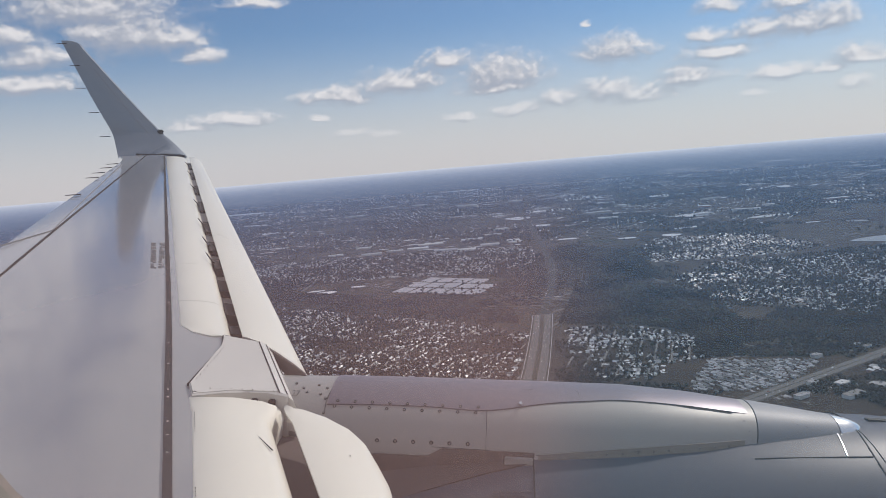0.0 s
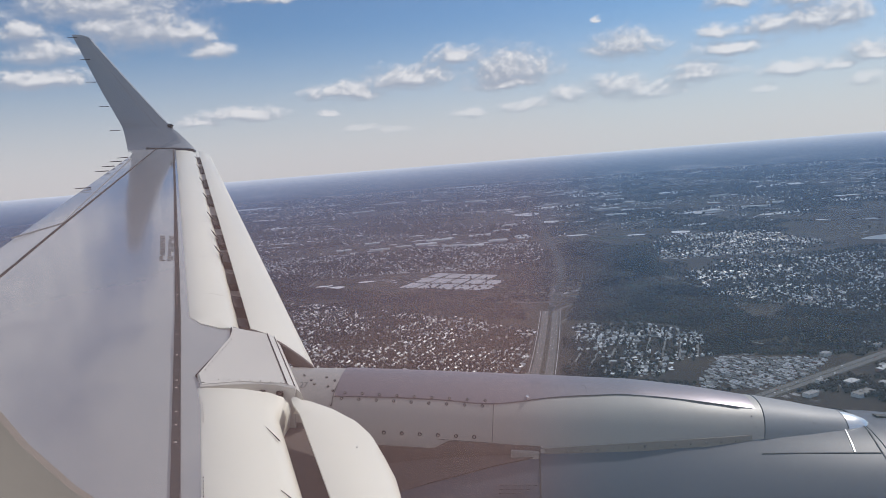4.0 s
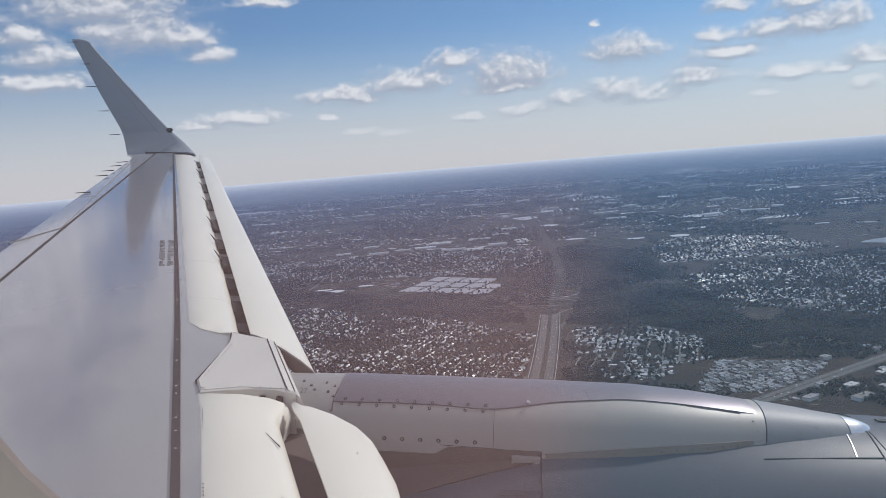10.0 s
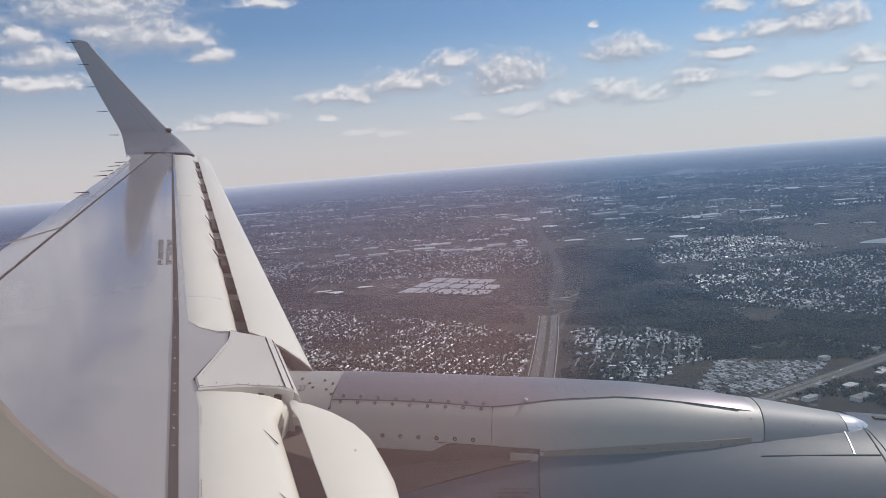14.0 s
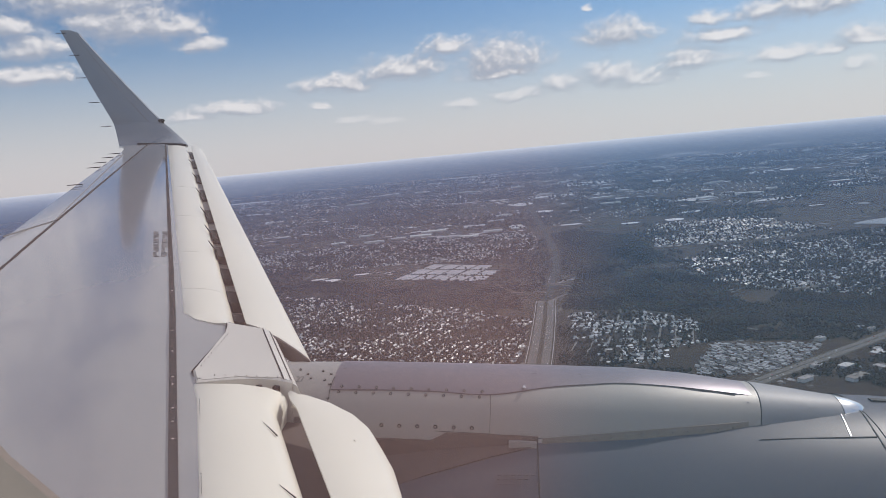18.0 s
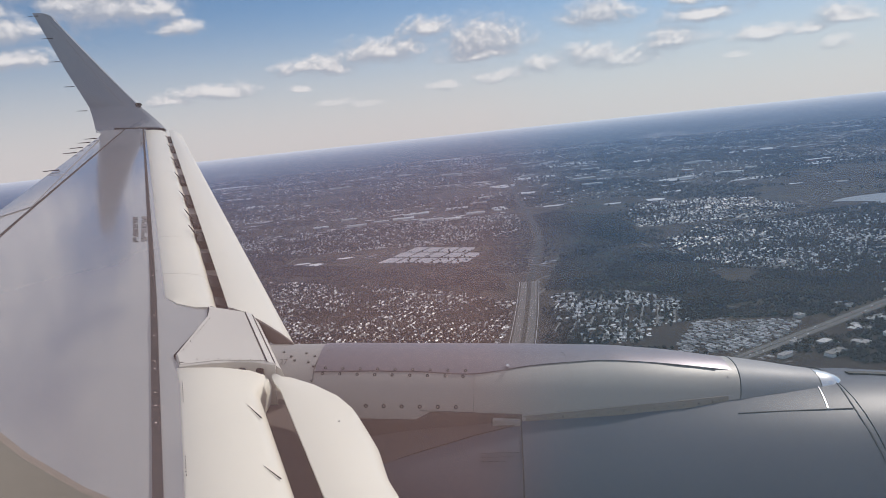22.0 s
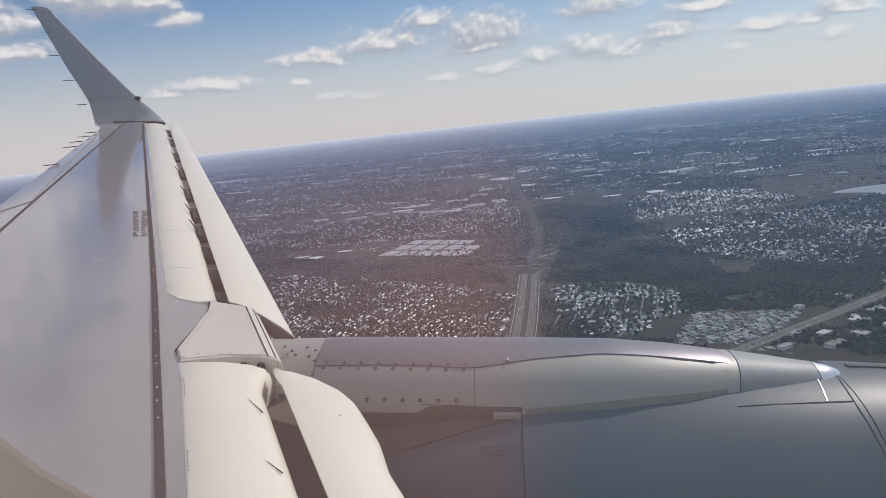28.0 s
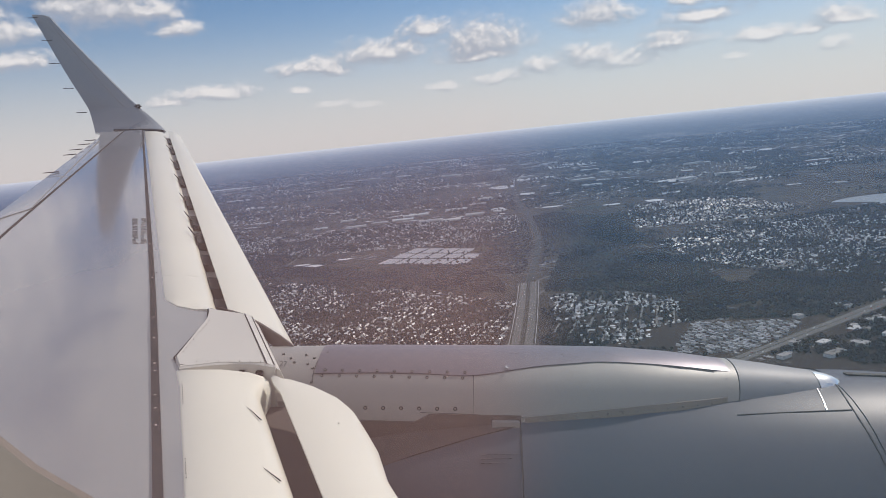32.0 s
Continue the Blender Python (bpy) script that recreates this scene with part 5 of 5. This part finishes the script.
suburb([(110, 176), (130, 186), (190, 212), (240, 262), (215, 262), (150, 208), (120, 200)], 0.55, 1.9, 2.0, 0.8)
suburb([(92, 340), (150, 335), (178, 350), (170, 420), (110, 430)], 0.4, 2.4, 2.4, 0.75)
suburb([(-110, 130), (-50, 120), (0, 128), (8, 160), (-50, 174), (-95, 192)], 1.15, 1.7, 1.8, 0.8)
suburb([(94, 132), (150, 140), (180, 190), (140, 184), (112, 168)], 0.55, 2.6, 2.4, 0.55)
# far towns, sparser with distance
for cx, cy, w, h in ((-150, 520, 120, 80), (-20, 560, 110, 60), (150, 520, 90, 60), (-260, 640, 140, 90), (60, 700, 160, 80), (260, 620, 120, 80), (-100, 820, 220, 90),
                     (180, 900, 240, 100), (-380, 960, 240, 120), (450, 900, 200, 140), (0, 1150, 320, 120), (-320, 1350, 360, 150), (380, 1300, 380, 160), (640, 1250, 220, 160)):
    suburb([(cx - w, cy - h), (cx + w * 0.9, cy - h * 0.8), (cx + w, cy + h * 0.7), (cx - w * 0.8, cy + h)], rng.uniform(0, 1.5), 3.4 + cy / 180, 3.6 + cy / 140, 0.7)

house_places.sort(key=lambda p: p[0] * p[0] + p[1] * p[1])
seen_near = [p for p in house_places if abs(math.atan2(p[0], p[1])) < 0.62 and math.hypot(p[0], p[1]) > 150][:260]
near_set = {p[:2] for p in seen_near}
models = [house_model(i) for i in range(5)]
used = set()
for p in seen_near:
    m = pose(p[0], p[1], 0, 0, 0, math.degrees(p[2]))
    if p[3] not in used:
        used.add(p[3])
        models[p[3]].matrix_world = m
    else:
        copy_thing(models[p[3]], m)
for p in house_places:
    if p[:2] in near_set:
        continue
    sh = SHAPES[p[3]]
    s = 1.0 + max(0.0, p[1] - 450) / 900
    walls.add(sh[0], sh[1], p[0], p[1], p[2], s)
    roofs.add(sh[2], sh[3], p[0], p[1], p[2], s)

# trailer park: tight rows of long white roofs
TP = [(49, 158), (62, 181), (86, 174), (74, 159), (66, 154)]
t0 = 0.52
park = Joined()
for i in range(-22, 23):
    for j in range(-18, 19):
        a, b = i * 0.82, j * 1.75 + (0.3 if i % 2 else 0)
        a, b = a + float(rng.normal(0, 0.12)), b + float(rng.normal(0, 0.22))
        x, y = 67 + a * math.cos(t0) - b * math.sin(t0), 168 + a * math.sin(t0) + b * math.cos(t0)
        if inside(x, y, TP) and not near_line(x, y, AR_D, 2.4) and rng.random() < 0.86:
            walls.add(TRAILER[0], TRAILER[1], x, y, t0 + math.pi / 2 + rng.normal(0, 0.04))
            park.add(TRAILER[2], TRAILER[3], x, y, t0 + math.pi / 2 + rng.normal(0, 0.04))
park.make("trailer_roofs", island_material("trailer_roofs", ((0.0, (0.78, 0.79, 0.81)), (0.35, (0.30, 0.29, 0.285)), (0.6, (0.55, 0.55, 0.56)), (0.8, (0.17, 0.16, 0.155))), 0.5, 0.3), "tight rows of long white mobile home roofs", "mobile homes")
walls.make("house_walls", M_WALL, "pale walls of countless suburban houses", "houses")
roofs.make("house_roofs", M_ROOF, "grey and snow-covered roofs of countless houses", "houses")
streets.make("streets", M_STREET, "narrow grey suburban streets", "street", "structure")


# ---- large flat-roofed buildings, each a thing
def warehouse(x, y, w, d, h, turn, label="long white flat-roofed warehouse", mat=M_FLATROOF):
    ob = thing("warehouse", (x, y, 0), label, "building", "warehouses", "", LAND)
    c, s = math.cos(turn), math.sin(turn)
    for nm, lo, hi, m in (("walls", (-w / 2, -d / 2, 0), (w / 2, d / 2, h), M_WALL), ("roof", (-w / 2 - 0.05, -d / 2 - 0.05, h), (w / 2 + 0.05, d / 2 + 0.05, h + 0.08), mat)):
        bm = box(lo, hi)
        if nm == "roof":
            for k in range(max(1, int(w / 3))):
                ux = -w / 2 + (k + 0.5) * w / max(1, int(w / 3))
                box((ux - 0.15, -0.15, h + 0.08), (ux + 0.15, 0.15, h + 0.2), bm)
        bmesh.ops.rotate(bm, verts=bm.verts, cent=(0, 0, 0), matrix=Matrix.Rotation(turn, 3, "Z"))
        bmesh.ops.translate(bm, verts=bm.verts, vec=(x, y, 0))
        part(nm, bm, m, ob)
    return ob


for x, y, w, d, t in ((-51, 461, 12, 5, 0.1), (-36, 468, 9, 5, 0.1), (-22, 472, 13, 6, 0.05), (-4, 452, 14, 5, 0.0), (9, 446, 10, 5, -0.05), (24, 462, 11, 7, 0.1), (38, 470, 4, 14, 0.1),
                      (43, 472, 3, 14, 0.1), (-75, 470, 9, 4, 0.2), (-14, 490, 16, 5, 0.1), (14, 500, 14, 6, 0.1), (-60, 500, 10, 4, 0.1), (30, 520, 12, 5, 0.0)):
    warehouse(x, y, w * 1.05, d * 1.15, 0.7, t)
for x, y, w, d, t in ((92.5, 161.5, 3.6, 2.2, 0.55), (80, 147.5, 5.0, 2.0, 0.5), (88, 152, 2.6, 3.2, 0.5), (97, 156, 3, 2, 0.6), (76, 156.5, 2.2, 1.6, 0.5), (99, 167, 2.4, 1.6, 0.55), (104, 164, 4, 3, 0.55),
                      (70, 149, 3, 1.6, 0.5), (120, 178, 4, 2.4, 0.55), (110, 160, 3.4, 2.6, 0.5)):
    warehouse(x, y, w, d, 0.7, t, "low commercial building with a pale flat roof", M_SHOP)
for k in range(70):
    yy = float(rng.uniform(540, 2400))
    xx = float(rng.uniform(-0.6, 0.62)) * yy
    warehouse(xx, yy, float(rng.uniform(6, 16)) * (1 + yy / 1500), float(rng.uniform(3, 6)) * (1 + yy / 1500), 1.2, float(rng.uniform(-0.4, 0.6)), "distant pale industrial building")

for k in range(46):
    i = int(rng.integers(8, len(ART) - 12))
    side = 1 if rng.random() < 0.6 else -1
    (xa, ya), (xb, yb) = ART[i], ART[i + 1]
    dd = Vector((xb - xa, yb - ya)).normalized()
    off = side * float(rng.uniform(3.4, 9.5))
    x, y = xa - dd.y * off, ya + dd.x * off
    if not near_line(x, y, HW_D, 7) and not inside(x, y, [(49, 158), (62, 181), (86, 174), (74, 159), (66, 154)]):
        warehouse(x, y, float(rng.uniform(1.4, 3.6)), float(rng.uniform(1.0, 2.0)), float(rng.uniform(0.4, 0.8)), math.atan2(dd.y, dd.x) + float(rng.normal(0, 0.05)), "low roadside shop with a pale flat roof", M_SHOP)

# the white field of snow-covered lots beside the river woods
A, B, C, D = Vector((-28.9, 317)), Vector((-11.6, 351)), Vector((24.1, 327)), Vector((9.1, 294.2))
for i in range(5):
    for j in range(3):
        if (i, j) in ((4, 2),):
            continue
        q = []
        for u, v in ((i + 0.05, j + 0.06), (i + 0.95, j + 0.06), (i + 0.95, j + 0.94), (i + 0.05, j + 0.94)):
            p = A.lerp(D, u / 5).lerp(B.lerp(C, u / 5), v / 3)
            q.append((p.x, p.y, 0.05))
        bm = prism(q, 0.06)
        me = bpy.data.meshes.new("snowy_lot")
        bm.to_mesh(me)
        bm.free()
        me.materials.append(M_LOT)
        tagged(new("snowy_lot", me), "flat snow-covered lot with dark hedges round it", "field", "snow-covered lots", "structure")
        for k in range(14):
            u, v = (i + rng.choice((0.0, 1.0)), j + rng.random()) if k % 2 else (i + rng.random(), j + rng.choice((0.0, 1.0)))
            p = A.lerp(D, float(u) / 5).lerp(B.lerp(C, float(u) / 5), float(v) / 3)
            tree_places.append((p.x, p.y, 0.6))

# snowy clearings: uneven outlines
def clearing(x, y, w, d, turn, label="patch of thin snow on open ground"):
    pts = []
    for k in range(22):
        a = 2 * math.pi * k / 22
        r = 1 + 0.28 * noise.noise((math.cos(a) * 1.3 + x, math.sin(a) * 1.3 + y, 0.3))
        px, py = math.cos(a) * w / 2 * r, math.sin(a) * d / 2 * r
        pts.append((x + px * math.cos(turn) - py * math.sin(turn), y + px * math.sin(turn) + py * math.cos(turn), 0.05))
    bm = prism(pts, 0.06)
    me = bpy.data.meshes.new("snow_patch")
    bm.to_mesh(me)
    bm.free()
    me.materials.append(M_SNOW)
    return tagged(new("snow_patch", me), label, "snow", "snow patches", "structure")


for x, y, w, d, t in ((-58.7, 330, 10, 6, 0.1), (-64, 336, 8, 3, 0.1), (-45, 340, 7, 3, 0), (131, 438, 12, 10, 0.3), (181, 546, 30, 20, 0.2), (228, 776, 40, 30, 0.3), (149, 836, 70, 50, 0.1),
                      (452, 1459, 120, 70, 0.2), (668, 1492, 80, 40, 0.2), (-428, 1644, 140, 70, 0.1), (105, 440, 10, 6, 0), (150, 470, 18, 8, 0.2), (60, 640, 22, 30, 0), (70, 560, 14, 14, 0),
                      (95, 700, 50, 22, 0.2), (-180, 700, 30, 20, 0.1), (330, 760, 50, 30, 0.2), (300, 560, 50, 16, 0.2), (220, 500, 40, 10, 0.3), (-300, 1100, 90, 40, 0), (40, 1300, 120, 40, 0)):
    clearing(x, y, w, d, t)

for k in range(75):
    yy = 420 * math.exp(rng.random() * 1.6)
    xx = float(rng.uniform(-0.62, 0.66)) * yy
    if not near_line(xx, yy, HW_D, 14):
        clearing(xx, yy, float(rng.uniform(6, 22)) * yy / 600, float(rng.uniform(2, 7)) * yy / 600, float(rng.uniform(-0.3, 0.5)))
# slivers of snow and pale roofs out to the haze, gathered in bands
far_snow = Joined()
for k in range(1500):
    yy = 430 * math.exp(rng.random() * 2.25)
    xx = float(rng.uniform(-0.66, 0.70)) * yy
    if noise.noise((xx * 0.006, yy * 0.004, 9.0)) < -0.05 or near_line(xx, yy, HW_D, 10):
        continue
    w, d = float(rng.lognormal(0.0, 0.7)) * 6 * yy / 900, float(rng.uniform(1.2, 3.4)) * (yy / 900) ** 1.1
    far_snow.add([(sx * w * rng.uniform(0.7, 1.2), sy * d * rng.uniform(0.6, 1.2), 0.07) for sx, sy in ((-1, -1), (0, -1.2), (1, -1), (1, 1), (0.1, 1.1), (-1, 1))],
                 [(0, 1, 2, 3, 4, 5)], xx, yy, float(rng.uniform(-0.25, 0.4)))
far_snow.make("far_snow", M_SNOW, "slivers of snow and pale roofs far across the land", "snow")
yard = Joined()
for p in house_places:
    if p[1] < 460:
        for _ in range(2):
            if rng.random() < 0.55:
                n = 6
                r = rng.uniform(0.25, 0.75)
                vs = [(math.cos(2 * math.pi * k / n) * r * rng.uniform(0.6, 1.4) * 1.5, math.sin(2 * math.pi * k / n) * r * rng.uniform(0.6, 1.4), 0.045) for k in range(n)]
                yard.add(vs, [tuple(range(n))], p[0] + rng.normal(0, 1.1), p[1] + rng.normal(0, 1.1), p[2])
yard.make("yard_snow", M_SNOW, "scraps of old snow in gardens", "snow")
cars = Joined()
CAR = ([(-0.22, -0.09, 0.02), (0.22, -0.09, 0.02), (0.22, 0.09, 0.02), (-0.22, 0.09, 0.02), (-0.22, -0.09, 0.09), (0.22, -0.09, 0.08), (0.22, 0.09, 0.08), (-0.22, 0.09, 0.09),
        (-0.14, -0.075, 0.15), (0.08, -0.075, 0.15), (0.08, 0.075, 0.15), (-0.14, 0.075, 0.15)],
       [(0, 1, 5, 4), (1, 2, 6, 5), (2, 3, 7, 6), (3, 0, 4, 7), (4, 5, 9, 8), (5, 6, 10, 9), (6, 7, 11, 10), (7, 4, 8, 11), (8, 9, 10, 11)])
for road, offs in ((HWY, (-2.3, -1.7, -1.1, 1.1, 1.7, 2.3)), (ART, (-1.0, -0.5, 0.5, 1.0)), (FAR, (-1.2, 1.2))):
    for o in offs:
        pts = shifted(road, o)
        for i in range(len(pts) - 1):
            if rng.random() < 0.35:
                a, c = pts[i], pts[i + 1]
                t = rng.random()
                cars.add(CAR[0], CAR[1], a[0] + (c[0] - a[0]) * t, a[1] + (c[1] - a[1]) * t, math.atan2(c[1] - a[1], c[0] - a[0]), 1.1, 0.09)
cars.make("cars", island_material("car_paint", ((0.0, (0.7, 0.7, 0.7)), (0.4, (0.08, 0.08, 0.09)), (0.7, (0.35, 0.06, 0.05)), (0.8, (0.8, 0.8, 0.82))), 0.3, 0.5), "tiny cars and vans on the highway", "cars")

# open fields: uneven quads of stubble, grass and bare earth
M_FIELD = island_material("winter_fields", ((0.0, (0.085, 0.070, 0.050)), (0.25, (0.050, 0.048, 0.034)), (0.45, (0.115, 0.098, 0.075)), (0.65, (0.035, 0.030, 0.026)), (0.85, (0.30, 0.31, 0.33))), 0.95, 0.05)
fields = Joined()
for k in range(230):
    yy = 205 * math.exp(rng.random() * 2.3)
    xx = float(rng.uniform(-0.68, 0.72)) * yy
    s = float(rng.uniform(3, 9)) * (0.6 + yy / 480)
    if near_line(xx, yy, HW_D, s * 0.8 + 4) or near_line(xx, yy, AR_D, s * 0.8 + 3) or inside(xx, yy, SUBURB_A):
        continue
    q = [(sx * s * rng.uniform(0.6, 1.2), sy * s * rng.uniform(0.35, 0.7), 0.02) for sx, sy in ((-1, -1), (0.1, -1.15), (1, -1), (1.1, 0.1), (1, 1), (-0.1, 1.1), (-1, 1))]
    fields.add(q, [tuple(range(7))], xx, yy, rng.uniform(-0.4, 0.7))
    for _ in range(10):
        a = rng.uniform(0, 6.28)
        tree_places.append((xx + math.cos(a) * s * 1.05, yy + math.sin(a) * s * 0.75, rng.uniform(0.7, 1.4) * min(2.4, 1 + max(0.0, yy - 300) / 420)))
fields.make("fields", M_FIELD, "brown and grey winter fields edged with trees", "field")

# ---- bare woods: clumped crowns, each a few crooked facets over a short trunk
def tree_shape(seed):
    r = random.Random(seed)
    v, f = [], []
    n = 5
    for k in range(n):
        a = 2 * math.pi * k / n + r.uniform(-0.4, 0.4)
        v.append((math.cos(a) * 0.12, math.sin(a) * 0.12, 0.0))
    for k in range(n):
        a = 2 * math.pi * k / n + r.uniform(-0.5, 0.5)
        q = r.uniform(0.32, 0.62)
        v.append((math.cos(a) * q, math.sin(a) * q, r.uniform(0.45, 0.75)))
    for k in range(3):
        a = 2 * math.pi * k / 3 + r.uniform(-0.6, 0.6)
        v.append((math.cos(a) * 0.22, math.sin(a) * 0.22, r.uniform(0.9, 1.25)))
    for k in range(n):
        j = (k + 1) % n
        f.append((k, j, n + j, n + k))
    t = [2 * n, 2 * n + 1, 2 * n + 2]
    f += [(n, n + 1, t[0]), (n + 1, n + 2, t[0]), (n + 2, t[1], t[0]), (n + 2, n + 3, t[1]), (n + 3, n + 4, t[2]), (n + 3, t[2], t[1]), (n + 4, n, t[2]), (n, t[0], t[2]), (t[0], t[1], t[2])]
    return v, f


TREES = [tree_shape(k) for k in range(8)]
WOODS = ([(-170, 345), (-95, 330), (-40, 290), (20, 236), (20, 262), (5, 288), (-40, 312), (-80, 340), (-130, 372)],
         [(32, 232), (56, 222), (70, 208), (86, 178), (112, 186), (128, 205), (108, 220), (90, 248), (80, 285), (50, 300), (40, 262)],
         [(60, 184), (90, 176), (118, 187), (100, 206), (70, 209)],
         [(44, 330), (60, 300), (88, 300), (92, 380), (70, 430), (54, 420)],
         [(-30, 130), (20, 132), (60, 158), (40, 166), (10, 164)],
         [(160, 195), (210, 205), (260, 250), (230, 250), (190, 215)])
for poly in WOODS:
    P = np.array(poly)
    lo, hi = P.min(axis=0), P.max(axis=0)
    for _ in range(int((hi - lo).prod() * 1.5)):
        x, y = rng.uniform(lo, hi)
        if inside(x, y, poly) and not keep_clear(x, y) and noise.noise((x * 0.05, y * 0.05, 2.0)) > -0.45:
            tree_places.append((x, y, rng.uniform(0.7, 1.5)))
# scattered woods out to the haze, in clumps
for _ in range(110000):
    y = 140 * math.exp(rng.random() * 2.6)
    x = rng.uniform(-0.72, 0.75) * y
    if noise.noise((x * 0.012 + 5, y * 0.012, 0.0)) + 0.5 * noise.noise((x * 0.05, y * 0.05, 4.0)) > (-0.12 if y < 330 else 0.04) and not keep_clear(x, y) and not inside(x, y, LAKE):
        tree_places.append((x, y, rng.uniform(0.7, 1.4) * min(2.4, 1 + max(0.0, y - 300) / 420)))
woods = Joined()
SNOWLOT = [(-28.9, 317), (-11.6, 351), (24.1, 327), (9.1, 294.2)]
for k, (x, y, s) in enumerate(tree_places):
    if s != 0.6 and inside(x, y, SNOWLOT) and (k * 7) % 10:
        continue
    v, f = TREES[k % 8]
    woods.add([(a, b, c * 0.72) for a, b, c in v], f, x, y, k * 1.7, s * 0.95)
woods.make("bare_trees", M_TREE, "dark bare winter trees and woods without leaves", "trees")


# ---- haze: an added flat sheet over the land, painted to thicken with distance
def haze_material():
    m = bpy.data.materials.new("painted_haze")
    m.use_nodes = True
    nt = m.node_tree
    nt.nodes.clear()
    out = nt.nodes.new("ShaderNodeOutputMaterial")
    tr = nt.nodes.new("ShaderNodeBsdfTransparent")
    di = nt.nodes.new("ShaderNodeBsdfDiffuse")
    # distance haze put into the sheet's colour: paler farther out
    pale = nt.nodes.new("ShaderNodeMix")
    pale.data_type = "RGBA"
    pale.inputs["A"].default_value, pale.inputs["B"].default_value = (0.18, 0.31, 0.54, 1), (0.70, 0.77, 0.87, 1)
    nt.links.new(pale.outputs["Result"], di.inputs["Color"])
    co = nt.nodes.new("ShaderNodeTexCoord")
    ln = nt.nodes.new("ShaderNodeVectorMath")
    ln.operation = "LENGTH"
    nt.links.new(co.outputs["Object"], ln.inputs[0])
    # opacity standing for light lost on the way: 1 - exp(-(r / 1700) ** 1.1)
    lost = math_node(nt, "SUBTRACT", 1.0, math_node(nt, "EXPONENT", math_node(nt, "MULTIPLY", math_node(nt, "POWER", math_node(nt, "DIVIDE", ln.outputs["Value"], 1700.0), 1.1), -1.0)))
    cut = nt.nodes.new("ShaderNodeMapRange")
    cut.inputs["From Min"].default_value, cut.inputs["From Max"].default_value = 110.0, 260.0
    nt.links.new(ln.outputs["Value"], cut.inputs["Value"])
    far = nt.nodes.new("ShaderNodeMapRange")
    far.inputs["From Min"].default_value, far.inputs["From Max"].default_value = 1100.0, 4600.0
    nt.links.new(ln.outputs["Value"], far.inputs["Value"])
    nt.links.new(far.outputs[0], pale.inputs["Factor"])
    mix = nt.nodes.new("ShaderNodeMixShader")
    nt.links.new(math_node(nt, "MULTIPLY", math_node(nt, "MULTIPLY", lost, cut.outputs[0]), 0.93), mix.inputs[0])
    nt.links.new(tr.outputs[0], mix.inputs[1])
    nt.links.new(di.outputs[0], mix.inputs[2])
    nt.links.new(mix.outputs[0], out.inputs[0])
    return m


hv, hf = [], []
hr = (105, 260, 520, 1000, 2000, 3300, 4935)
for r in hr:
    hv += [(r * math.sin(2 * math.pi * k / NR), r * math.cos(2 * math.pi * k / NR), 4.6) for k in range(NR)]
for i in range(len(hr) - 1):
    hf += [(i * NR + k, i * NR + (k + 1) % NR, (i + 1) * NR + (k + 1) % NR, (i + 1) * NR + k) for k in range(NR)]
mesh_object("haze", hv, hf, haze_material(), "flat sheet painted as bluish winter haze over the land", "haze", "structure")
